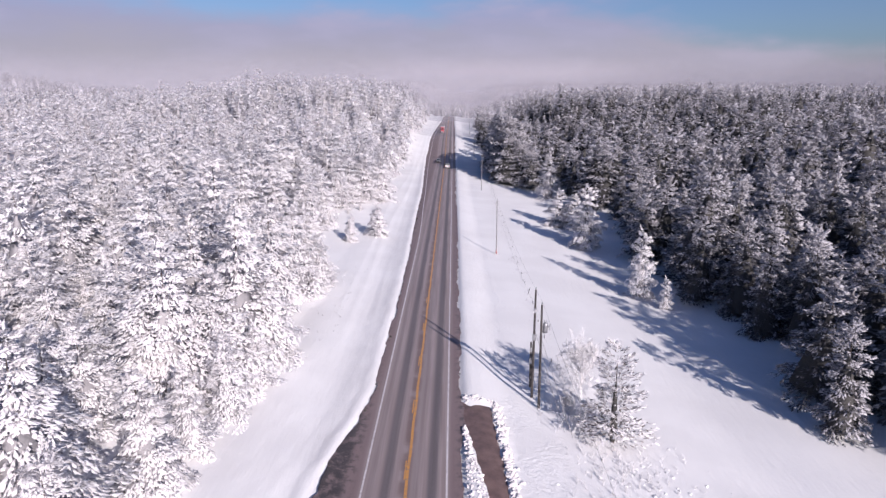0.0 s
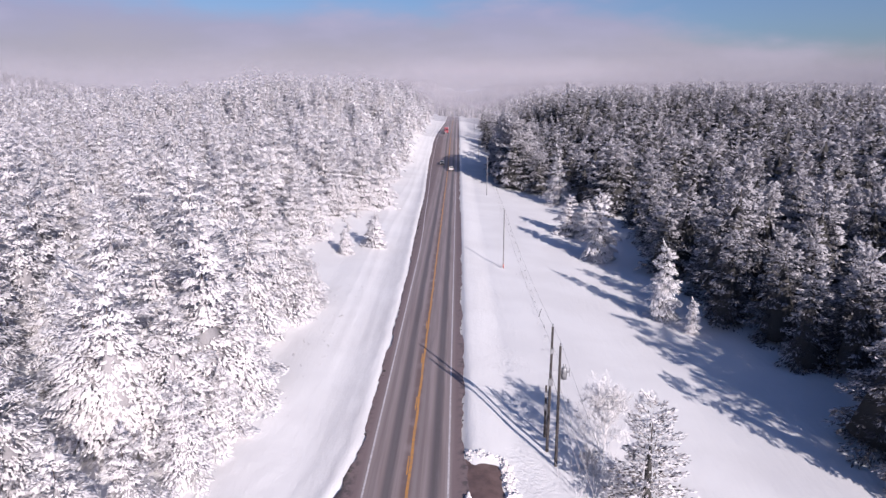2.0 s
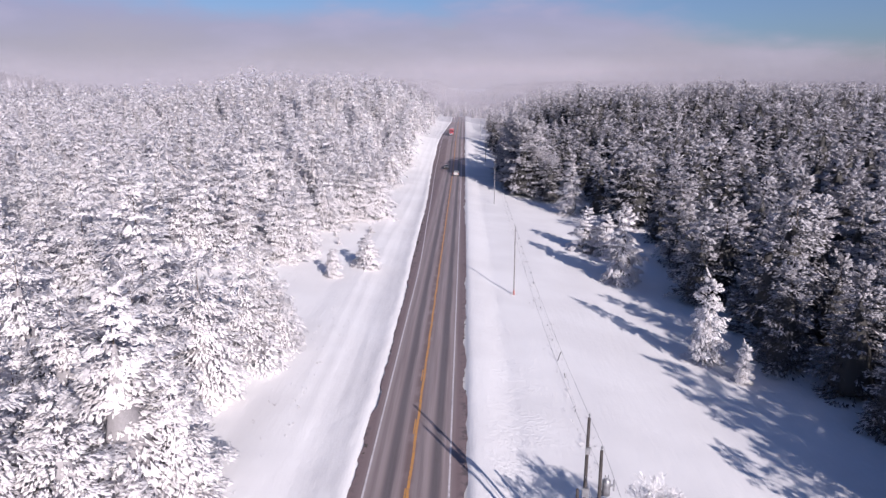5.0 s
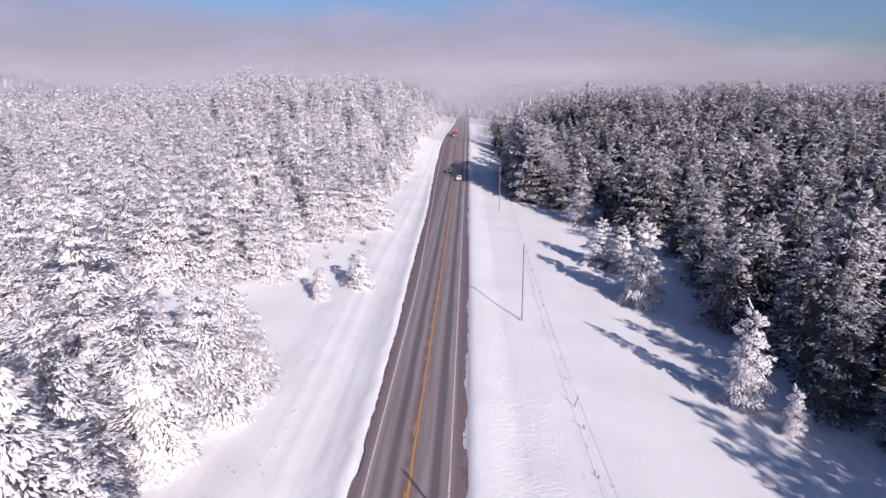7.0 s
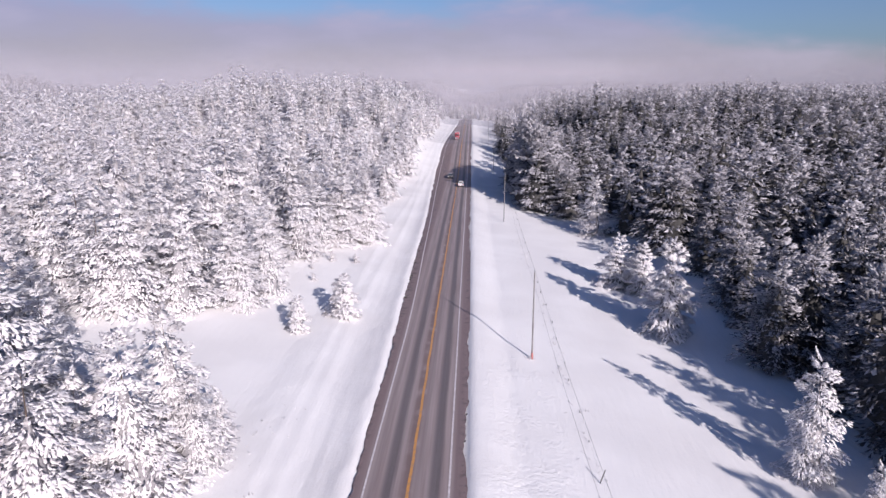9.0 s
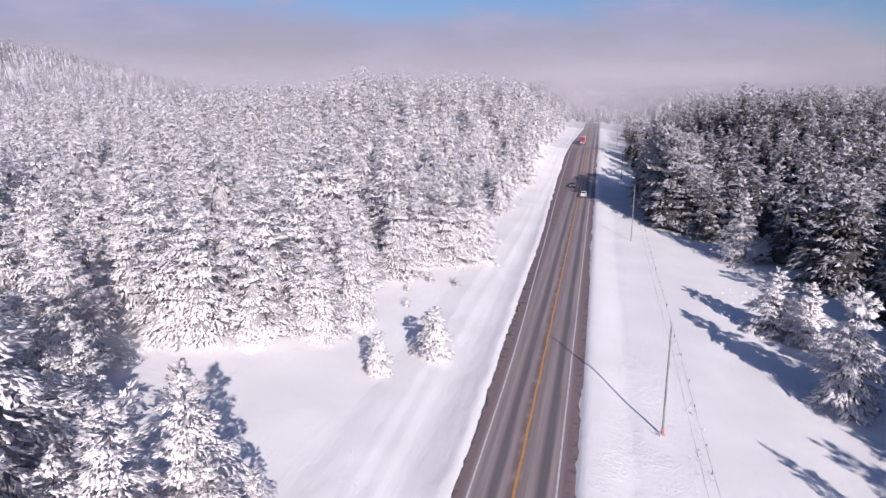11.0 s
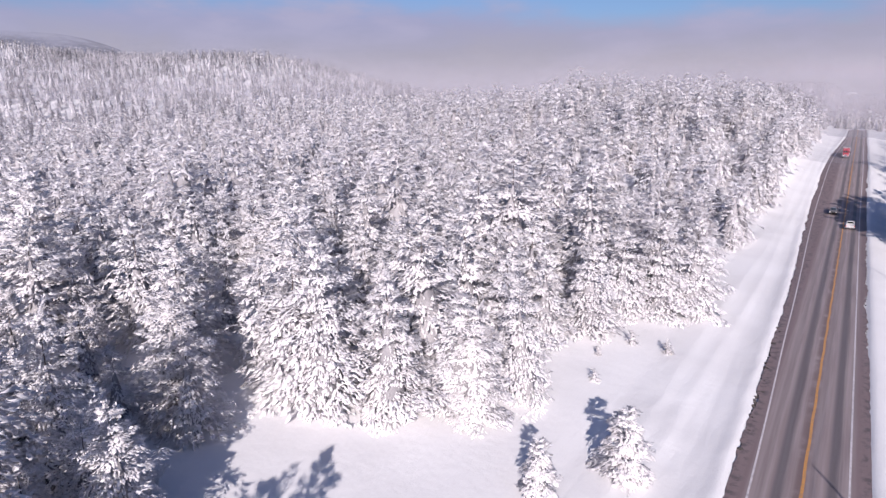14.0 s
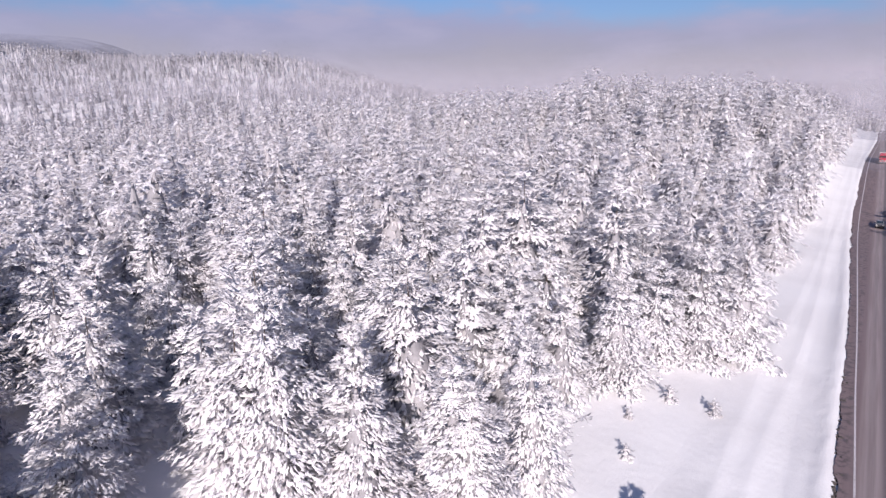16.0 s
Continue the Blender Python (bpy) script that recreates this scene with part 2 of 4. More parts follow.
def land(x, y):
    x, y = np.asarray(x, float), np.asarray(y, float)
    z = road_height(y) + 0.0 * x
    right = -0.9 * ss(6, 11, x) - 0.11 * np.clip(x - 11, 0, 23) + 0.03 * np.clip(x - 60, 0, 150)
    right += np.maximum(9 * ss(47, 125, x), 14.5 * ss(140, 420, np.hypot(x, y)) * ss(24, 75, x))
    left = 0.6 * ss(-9, -16, x) + 0.10 * np.clip(-18 - x, 0, 42) + 15 * ss(200, 400, y) * ss(-13, -45, x) * (1 - 0.5 * ss(-90, -200, x))
    d, a = np.hypot(x, y - 90), np.arctan2(-x, y - 90)
    left += (69 + 6 * np.sin(7 * a + d / 90) + 4 * np.sin(17 * a)) * ss(0.38, 0.86, a) * ss(430, 1050, d)
    z += np.where(x > 0, right, left)
    z += 26 * ss(620, 1100, y) * ss(-500, -250, x)
    return z


def relief(x, y):
    """Ploughed banks, drift lines along the verge and soft hummocks."""
    l, r = road_left(y), road_right(y)
    wob = 0.35 * np.sin(y * 0.9) + 0.25 * np.sin(y * 0.37 + 1) + 0.2 * np.sin(y * 2.3)
    z = 0.15 * np.exp(-((x - l + 1.0 + 0.4 * wob) / 0.55) ** 2) + 0.06 * np.exp(-((x - r - 0.9 - 0.3 * wob) / 0.5) ** 2)
    z += 0.10 * np.exp(-((x + 11.6 + 0.4 * np.sin(y * 0.05)) / 0.7) ** 2) * ss(70, 100, y)
    z += 0.08 * np.exp(-((x + 14.0 + 0.6 * np.sin(y * 0.043)) / 0.6) ** 2) * ss(80, 110, y)
    z -= 0.12 * np.exp(-((x + 9.2) / 1.8) ** 2)
    for at, wide, tall, phase in ((-2.2, 0.5, 0.05, 0.4), (-3.3, 0.45, 0.06, 2.0), (-4.7, 0.5, 0.05, 3.1)):
        z += tall * (0.6 + 0.4 * np.sin(y * 0.11 + phase)) * np.exp(-((x - l - at - 0.25 * np.sin(y * 0.07 + phase)) / wide) ** 2)
    left_side = ss(-6.5, -8, x) * ss(-20, -15, x)
    z += left_side * 0.025 * np.sin(x * 1.9 + 0.8 * np.sin(y * 0.45)) * np.sin(y * 0.83 + 0.7 * np.sin(x * 1.3 + y * 0.21)) * (0.5 + 0.5 * np.sin(y * 0.13 + x * 0.5))
    # trodden snow on the verge beside the poles
    trod = np.exp(-((x - 10.4 - 0.5 * np.sin(y * 0.09)) / 0.9) ** 2) * ss(70, 90, y) * ss(215, 170, y)
    z -= trod * 0.12 * np.clip(np.sin(y * 4.1 + 1.5 * np.sin(x * 3.7)) * np.sin(x * 4.3 + y * 1.3) - 0.2, 0, 1)
    out = ss(0.5, 3, np.maximum(l - x, x - r))
    z += out * (0.035 * np.sin(x * 0.55 + 0.31 * y) * np.sin(y * 0.41 - 0.2 * x) + 0.008 * np.sin(x * 1.3 + 2 * np.sin(y * 0.7)) * np.sin(y * 1.1 + x * 0.4))
    return z


def steps(stops):
    """Grid lines: (from, to, spacing) stretches in order."""
    v = []
    for a, b, s in stops:
        v += list(np.arange(a, b, s))
    return np.array(v + [stops[-1][1]])


def array_mesh(name, verts, tris, mats, index=None, smooth=True, normals=None):
    me = bpy.data.meshes.new(name)
    verts, tris = np.asarray(verts, np.float32), np.asarray(tris, np.int32)
    n = tris.shape[1]
    me.vertices.add(len(verts))
    me.vertices.foreach_set("co", verts.ravel())
    me.loops.add(tris.size)
    me.loops.foreach_set("vertex_index", tris.ravel())
    me.polygons.add(len(tris))
    me.polygons.foreach_set("loop_start", np.arange(0, tris.size, n, dtype=np.int32))
    me.polygons.foreach_set("use_smooth", np.full(len(tris), smooth))
    for m in mats:
        me.materials.append(m)
    if index is not None:
        me.polygons.foreach_set("material_index", np.asarray(index, np.int32))
    me.update(calc_edges=True)
    if normals is not None:
        at = me.attributes.new("custom_normal", "FLOAT_VECTOR", "POINT")
        at.data.foreach_set("vector", np.asarray(normals, np.float32).ravel())
        me.update()
    return me


def sheet(xs, ys, height):
    gx, gy = np.meshgrid(xs, ys)
    v = np.stack([gx, gy, height(gx, gy)], -1).reshape(-1, 3)
    w = len(xs)
    i = (np.arange(len(ys) - 1)[:, None] * w + np.arange(w - 1)[None]).ravel()
    return v, np.stack([i, i + 1, i + w + 1, i + w], -1)


def drive_left(y):
    return 5.0 + 0.15 * np.clip(63 - np.asarray(y, float), 0, 30)


def drive_right(y):
    return 8.3 + 0.055 * np.clip(63 - np.asarray(y, float), 0, 30)


def ground_height(x, y):
    l, r = road_left(y), road_right(y)
    under = ss(-0.35, 0.05, np.minimum(x - l, r - x))
    drive = ss(66.2, 64.6, y) * ss(-0.3, 0.05, x - drive_left(y)) * ss(0.3, -0.05, x - drive_right(y))
    return land(x, y) + relief(x, y) * (1 - under) - 0.22 * under + 0.10 * (1 - under) - 0.25 * drive


xs = steps([(-4000, -1000, 300), (-1000, -300, 50), (-300, -60, 10), (-60, -22, 2.0), (-22, 14, 0.4), (14, 56, 1.4), (56, 300, 10), (300, 1000, 50), (1000, 4000, 300)])
ys = steps([(-3000, -500, 500), (-500, 0, 50), (0, 40, 2.5), (40, 200, 0.7), (200, 360, 1.8), (360, 700, 7), (700, 1500, 40), (1500, 4500, 300)])
v, f = sheet(xs, ys, ground_height)
tagged(new("ground", array_mesh("ground", v, f, [SNOW])), "deep untouched snow over rolling ground beside the highway", "ground", kind="structure")


# ---- the carriageway and its markings ----
def strip(ys, left, right, lift, n=2):
    u = np.linspace(0, 1, n)[None]
    y = np.asarray(ys, float)[:, None] + 0 * u
    x = left(y) * (1 - u) + right(y) * u
    z = road_height(y) + lift - 0.012 * np.abs(x)
    v = np.stack([x, y, z], -1).reshape(-1, 3)
    i = (np.arange(len(ys) - 1)[:, None] * n + np.arange(n - 1)[None]).ravel()
    return v, np.stack([i, i + 1, i + n + 1, i + n], -1)


def ragged(y, seed):
    """An uneven edge: crumbled bites of several lengths."""
    r = np.random.default_rng(int(seed * 10))
    out = 0.0 * y
    for gap, size in ((5.0, 0.16), (1.7, 0.10), (0.7, 0.07)):
        knots = np.arange(-70, 910, gap)
        out = out + np.interp(y, knots, r.normal(0, size, len(knots)))
    return out


road_ys = np.concatenate([np.arange(-60, 30, 5), np.arange(30, 360, 0.35), np.arange(360, 900, 6)])
v, f = strip(road_ys, lambda y: road_left(y) + ragged(y, 0.4), lambda y: road_right(y) + ragged(y, 2.2), 0.06, 9)
road = tagged(new("road", array_mesh("road", v, f, [ASPHALT])), "two-lane grey asphalt highway, ploughed, with dark wheel tracks", "road", kind="structure")
line_ys = np.concatenate([np.arange(-60, 360, 1.5), np.arange(360, 900, 6)])


def left_line(y):
    return -3.75 - 0.9 * ss(140, 200, y) - 2.9 * ss(170, 330, y) + 3.3 * ss(410, 570, y)


def marking(name, ys, centre, width, mat, label):
    v, f = strip(ys, lambda y: centre(y) - width / 2, lambda y: centre(y) + width / 2, 0.066)
    ob = new(name, array_mesh(name, v, f, [mat]))
    ob.parent = road
    return tagged(ob, label)


marking("edge_line", line_ys, left_line, 0.17, WHITE_PAINT, "worn white edge line")
marking("edge_line", line_ys, lambda y: 3.55 + 0 * y, 0.17, WHITE_PAINT, "worn white edge line")
marking("centre_line", line_ys, lambda y: 0.05 + 0.03 * np.sin(y * 0.7), 0.26, YELLOW_PAINT, "solid yellow centre line")
for k in range(9):
    y0 = 2 + 12.2 * k
    marking("centre_dash", np.array([y0, y0 + 1.5, y0 + 3.05]), lambda y: -0.2 + 0 * y, 0.14, YELLOW_PAINT, "")

# side road by the power poles
v, f = sheet(np.linspace(0, 1, 6), np.arange(34, 65.9, 0.6), lambda x, y: 0 * x)
v[:, 0] = drive_left(v[:, 1]) * (1 - v[:, 0]) + drive_right(v[:, 1]) * v[:, 0] + 0.12 * np.sin(v[:, 1] * 2.1) * (2 * v[:, 0] - 1)
v[:, 2] = land(v[:, 0], v[:, 1]) - 0.05
tagged(new("driveway", array_mesh("driveway", v, f, [plain("wet_asphalt", (0.135, 0.088, 0.08), 0.5, vary=0.35, scale=0.8)])), "dark wet asphalt driveway cleared of snow", "driveway", kind="structure")


# ---- conifers ----
def unit(a):
    return a / np.linalg.norm(a, axis=-1, keepdims=True)


def conifer(seed, height, radius, boughs, tufts, size, low=0.04, tent=False, bare=0.15, full=0.60, core=1.0, droop=0.36, hang=0.52, puffy=0.9, low_shade=0.0):
    """Boughs that are sprays of snow-padded fingers, in uneven layers. Returns verts, tris and slots (snow, needles, inner crown), foot at the origin."""
    g = np.random.default_rng(seed)
    u = (np.arange(boughs) + g.random(boughs)) / boughs
    u = low + (0.985 - low) * (1 - (1 - u) ** 0.82)
    a = np.arange(boughs) * 2.39996 + g.normal(0, 0.35, boughs)
    lobes = 1 + 0.12 * np.sin(2 * a + g.random() * 6) + 0.12 * np.sin(3 * a + 11 * u + g.random() * 6) + 0.10 * np.sin(23 * u + 2 * a)
    taper = (1 - u) ** full * np.where(u < 0.15, 0.82 + 1.2 * u, 1)
    length = np.maximum(0.35, radius * taper * lobes * (0.66 + 0.44 * g.random(boughs)))
    rise = np.tan(np.radians(6 + 38 * u ** 2 + g.normal(0, 11, boughs)))
    s = (np.arange(tufts)[None] + 0.8 * g.random((boughs, tufts))) / tufts
    s = 0.18 + 0.82 * s ** 0.62
    out = np.stack([np.cos(a), np.sin(a), 0 * a], -1)
    side = np.stack([-np.sin(a), np.cos(a), 0 * a], -1)
    run = length[:, None] * s
    way = np.where(np.arange(tufts) % 2 == 0, 1, -1)[None] * g.uniform(0.05, 1.0, (boughs, tufts))
    # each bough is a leaf-shaped spray, its edges hanging under the load
    across = way * 0.40 * length[:, None] * np.sin(math.pi * (0.12 + 0.80 * s))
    z = u[:, None] * height + run * rise[:, None] - droop * run * s - 0.30 * np.abs(across)
    p = out[:, None] * run[..., None] + side[:, None] * across[..., None]
    p[..., 2] = np.maximum(z + g.normal(0, 0.11, run.shape), 0.12)
    d = out[:, None] * 0.85 + side[:, None] * (0.80 * way + g.normal(0, 0.25, run.shape))[..., None]
    d[..., 2] = 0.8 * rise[:, None] - 1.3 * droop * s - hang * np.abs(way) + g.normal(0, 0.27, run.shape)
    p, d = p.reshape(-1, 3), unit(d).reshape(-1, 3)
    n = len(p)
    small = (0.6 + 0.7 * g.random(n)) * np.repeat(0.70 + 0.34 * (1 - u), tufts) * size
    wide = unit(np.cross(d, (0, 0, 1)) + g.normal(0, 0.30, (n, 3)))
    up = unit(np.cross(wide, d))
    l, w, h = 1.35 * small, 0.52 * small * (0.6 + 0.7 * g.random(n)), 0.17 * small
    base, tip = p - d * (l * 0.4)[:, None], p + d * (l * 0.6)[:, None]
    mid = p + d * (l * 0.14)[:, None]
    lft, rgt = mid + wide * (w * 0.5)[:, None] - up * h[:, None], mid - wide * (w * 0.5)[:, None] - up * h[:, None]
    if tent == 'leaf':
        v = np.stack([base + wide * (w * 0.55)[:, None], base - wide * (w * 0.55)[:, None], tip], 1).reshape(-1, 3)
        k, shape = 3, [[0, 1, 2]]
    elif tent:
        v = np.stack([base, lft, tip, rgt, mid + up * h[:, None]], 1).reshape(-1, 3)
        k, shape = 5, [[0, 4, 1], [1, 4, 2], [2, 4, 3], [3, 4, 0]]
    else:
        v = np.stack([base + up * (h * 0.4)[:, None], lft, tip, rgt], 1).reshape(-1, 3)
        k, shape = 4, [[0, 2, 1], [0, 3, 2]]
    f = (np.arange(n)[:, None, None] * k + np.array(shape)[None]).reshape(-1, 3)
    # a tuft is a puffed clump, shaded as one
    bulge = np.stack([p[:, 0], p[:, 1], 0.22 * np.hypot(p[:, 0], p[:, 1]) + 0.2], -1)
    faces = np.cross(v[f[:, 1]] - v[f[:, 0]], v[f[:, 2]] - v[f[:, 0]])
    own = unit(faces.reshape(n, -1, 3).sum(1) + 1e-9)
    own *= np.where((own * bulge).sum(-1) < 0, -1, 1)[:, None]
    flip = (faces * np.repeat(own, len(shape), 0)).sum(-1) < 0
    f[flip] = f[flip][:, ::-1]
    puff = v.reshape(n, k, 3) - p[:, None]
    puff = puff / (np.linalg.norm(puff, axis=-1, keepdims=True) + 1e-6)
    normal = unit(puffy * puff + 0.55 * own[:, None] + 0.42 * unit(bulge)[:, None]).reshape(-1, 3)
    # dark needles gather inward; rimed trees' low boughs get theirs as painted shade
    dark = g.random(n) < bare * (2.6 - 2.3 * s.ravel()) * np.repeat(1.4 - 0.8 * u + low_shade * (0.55 - u), tufts)
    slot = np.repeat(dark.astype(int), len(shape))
    # an added core round the trunk, coloured as the dim shade inside the crown
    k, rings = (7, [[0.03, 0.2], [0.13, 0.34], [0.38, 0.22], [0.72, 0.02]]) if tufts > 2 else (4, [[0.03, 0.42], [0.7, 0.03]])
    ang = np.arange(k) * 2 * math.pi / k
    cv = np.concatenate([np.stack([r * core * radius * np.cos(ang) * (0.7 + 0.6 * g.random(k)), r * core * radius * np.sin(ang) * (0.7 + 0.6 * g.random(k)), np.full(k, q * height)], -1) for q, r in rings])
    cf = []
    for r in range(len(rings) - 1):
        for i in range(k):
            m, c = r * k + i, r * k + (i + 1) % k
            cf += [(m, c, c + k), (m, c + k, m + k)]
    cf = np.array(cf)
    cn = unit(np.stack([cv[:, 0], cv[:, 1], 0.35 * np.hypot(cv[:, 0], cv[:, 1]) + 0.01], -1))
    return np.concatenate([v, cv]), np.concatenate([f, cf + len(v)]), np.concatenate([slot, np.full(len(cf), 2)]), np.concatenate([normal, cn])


def tapered(points, radii, k=6):
    """A round stem through points."""
    v, f = [], []
    for i, (p, r) in enumerate(zip(points, radii)):
        for j in range(k):
            t = 2 * math.pi * j / k
            v.append((p[0] + r * math.cos(t), p[1] + r * math.sin(t), p[2]))
        if i:
            for j in range(k):
                b, c = (i - 1) * k + j, (i - 1) * k + (j + 1) % k
                f += [(b, c, c + k), (b, c + k, b + k)]
    return np.array(v), np.array(f)


def part_mesh(name, me, parent, label=""):
    ob = new(name, me)
    ob.parent = parent
    return tagged(ob, label)


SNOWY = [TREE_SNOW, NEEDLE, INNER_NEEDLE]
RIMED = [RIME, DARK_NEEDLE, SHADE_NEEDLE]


def tree_thing(seed, height, radius, boughs, tufts, size, label, mats=SNOWY, low=0.04, name="conifer", tent=True, bare=0.15, full=0.60, core=1.0, droop=0.36, hang=0.52, low_shade=0.0):
    thing = new(name)
    thing.empty_display_size = 0.3
    v, f, slot, nm = conifer(seed, height, radius, boughs, tufts, size, low, tent, bare, full, core, droop, hang, low_shade=low_shade)
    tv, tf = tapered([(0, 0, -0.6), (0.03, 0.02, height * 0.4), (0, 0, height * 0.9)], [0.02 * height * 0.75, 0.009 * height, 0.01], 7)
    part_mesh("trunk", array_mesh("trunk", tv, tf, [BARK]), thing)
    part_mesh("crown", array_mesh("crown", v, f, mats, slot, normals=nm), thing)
    return tagged(thing, label, "tree")


def forest_edge_left(y):
    e = np.interp(y, [0, 75, 82, 98, 116, 119, 138, 144, 150, 186, 192, 370, 440, 900], [-20.5, -20.5, -21, -23, -24.5, -28, -46, -33, -29, -28, -19.2, -18.8, -18, -17])
    return e


def forest_edge_right(y):
    return np.interp(y, [0, 30, 54, 65, 82, 104, 140, 178, 215, 240, 258, 290, 320, 366, 550, 900], [84, 68, 57, 54, 54, 53.5, 46, 50, 44, 34, 26, 23.5, 21, 20, 22, 22])


def in_forest(x, y):
    left = x < forest_edge_left(y)
    # the clearing that opens to the left of the road
    front = 111.5 + 0.6 * np.maximum(-30 - x, 0)
    back = 142.5 + 0.25 * (x + 25)
    clearing = (x > -46) & (y > front) & (y < back)
    return (left & ~clearing) | (x > forest_edge_right(y))


def scatter(x0, x1, y0, y1, gap, seed):
    g = np.random.default_rng(seed)
    gx, gy = np.meshgrid(np.arange(x0, x1, gap), np.arange(y0, y1, gap))
    gx = gx + (np.arange(gx.shape[0]) % 2)[:, None] * gap / 2 + g.uniform(-0.42, 0.42, gx.shape) * gap
    gy = gy + g.uniform(-0.42, 0.42, gy.shape) * gap
    return np.stack([gx.ravel(), gy.ravel()], -1)


# trees with set places along the forest's edge, most plain to see: x, y, height
LEFT_EDGE = [(-28.3, 147.2, 11.5), (-30.5, 148, 13), (-35.5, 143, 14.5), (-41.5, 140, 17), (-27.4, 177.0, 14), (-17.6, 195, 15), (-22, 191, 14.5),
             (-18.6, 112, 5.0), (-18.6, 106.0, 9), (-21.0, 108.5, 14.5), (-21.4, 101.5, 14.8), (-17.8, 68, 7.5), (-21.5, 67, 14), (-19.0, 60.5, 9),
             (-20.0, 53.5, 9), (-41.2, 116, 10.2), (-33.4, 110.5, 9.5), (-37.5, 116.6, 12.0), (-47.5, 117.5, 15.0), (-52.0, 110.5, 14.0), (-44.0, 107.5, 12.0), (-50.5, 129.5, 13), (-56, 119, 14), (-27, 155, 13.5), (-26, 187, 13), (-18.5, 76, 12)]
# the row near x 57 and the tall ones past y 250 are added shadow casters
RIGHT_EDGE = [(46.3, 65.3, 13.4), (51.5, 95, 14), (47.5, 112, 15.5), (52, 104, 17), (29, 249, 17), (49, 74, 15.5),
              (25, 252, 21), (24.3, 258, 24.5), (25.2, 264, 25.5), (26, 270, 25), (24, 276, 25), (28.5, 261, 24), (29, 268, 24), (23.5, 284, 24), (25, 292, 23.5), (22.5, 299, 20), (21.5, 308, 16), *[(56.5 + 2.6 * (k % 2), y, (18.0 if y < 70 else 14.0) + k * 7 % 5) for k, y in enumerate((56, 62, 68.5, 74.5, 92, 98.5, 105))], (54.5, 80, 12.5), (59, 86.5, 15), (62, 70, 17), (33, 243, 16), (46, 140, 15), (50, 165, 14)]

g = np.random.default_rng(11)
spots = scatter(-175, 165, 4, 400, 7.6, 3)
spots = spots[in_forest(spots[:, 0], spots[:, 1])]
behind = np.where(spots[:, 0] < 0, np.minimum(-1.45 * spots[:, 0], 107 - spots[:, 0] / 2.2), np.maximum(1.35 * spots[:, 0] - 95, 0))
spots = spots[spots[:, 1] > behind - 25]
known = np.array([p[:2] for p in LEFT_EDGE + RIGHT_EDGE])
spots = spots[np.min(np.hypot(spots[:, None, 0] - known[None, :, 0], spots[:, None, 1] - known[None, :, 1]), 1) > 3.2]
tall = g.uniform(11.0, 18.0, len(spots)) * np.where(g.random(len(spots)) < 0.3, 0.62, 1) * np.where(g.random(len(spots)) < 0.14, 1.22, 1)
tall = tall * np.where(spots[:, 0] > 0, np.where(spots[:, 1] < 130, 1.18, 1.08), 1.0)
spots = np.concatenate([known, spots])
tall = np.concatenate([np.array([p[2] for p in LEFT_EDGE + RIGHT_EDGE]), tall])
away = np.hypot(spots[:, 0], np.maximum(np.maximum(20 - spots[:, 1], spots[:, 1] - 105), 0))
away = away + np.where(spots[:, 1] < 26, 70, 0) + np.where(spots[:, 0] > 0, 12, 0)
away[:len(known)] = 0
order = np.argsort(away, kind="stable")

SNOWY_LABEL = "tall conifer bowed under thick white snow in the roadside forest"
RIMED_LABEL = "dark conifer dusted with grey frost beside the snowy field"
fine = [tree_thing(100 + i, 14.0, 4.7 + 0.22 * i, 104, 46, 0.48, SNOWY_LABEL, tent=False, bare=0.06 + 0.035 * (i % 3), full=0.44 + 0.045 * (i * 3 % 8), core=0.9, hang=0.42) for i in range(8)]
medium = [tree_thing(200 + i, 14.0, 4.7 + 0.22 * i, 80, 28, 0.66, SNOWY_LABEL, tent=False, bare=0.06 + 0.035 * (i % 3), full=0.44 + 0.05 * (i * 3 % 7), core=0.9, hang=0.42) for i in range(7)]
rimed_fine = [tree_thing(120 + i, 14.0, 4.2 + 0.25 * i, 96, 34, 0.5, RIMED_LABEL, RIMED, tent=False, bare=0.30, full=0.42 + 0.06 * i, core=1.25, droop=0.28, hang=0.15, low_shade=2.4) for i in range(5)]
rimed_medium = [tree_thing(220 + i, 14.0, 4.2 + 0.25 * i, 80, 27, 0.64, RIMED_LABEL, RIMED, tent=False, bare=0.30, full=0.42 + 0.06 * i, core=1.25, droop=0.28, hang=0.15, low_shade=2.4) for i in range(5)]
# right-hand trees before y 128 carry more dark tufts
rimed_dark = [tree_thing(130 + i, 14.0, 4.3 + 0.25 * i, 96, 38, 0.46, RIMED_LABEL, RIMED, tent=False, bare=0.60, full=0.5 + 0.06 * i, core=1.5, droop=0.28, hang=0.15, low_shade=2.4) for i in range(4)]
# blunt crowns with a fat core, made dense to cast the road's shadow
blunt = [tree_thing(140 + i, 14.0, 4.2, 92, 28, 0.7, RIMED_LABEL, RIMED, tent=False, bare=0.2, full=0.33, core=2.0, droop=0.28, hang=0.15, low_shade=2.4) for i in range(2)]
for m in fine + medium:
    tagged(m, group="snowy conifers of the roadside forest")
for m in rimed_fine + rimed_medium + blunt + rimed_dark:
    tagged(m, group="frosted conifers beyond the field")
used = set()


def stand(m, x, y, h, r):
    k, s = h / 14.0, r.uniform(0.88, 1.12)
    return pose(x, y, float(land(x, y)) - 0.05, r.normal(0, 1.2), r.normal(0, 1.2), r.uniform(0, 360)) @ Matrix.Diagonal((k * s, k * s, k, 1))


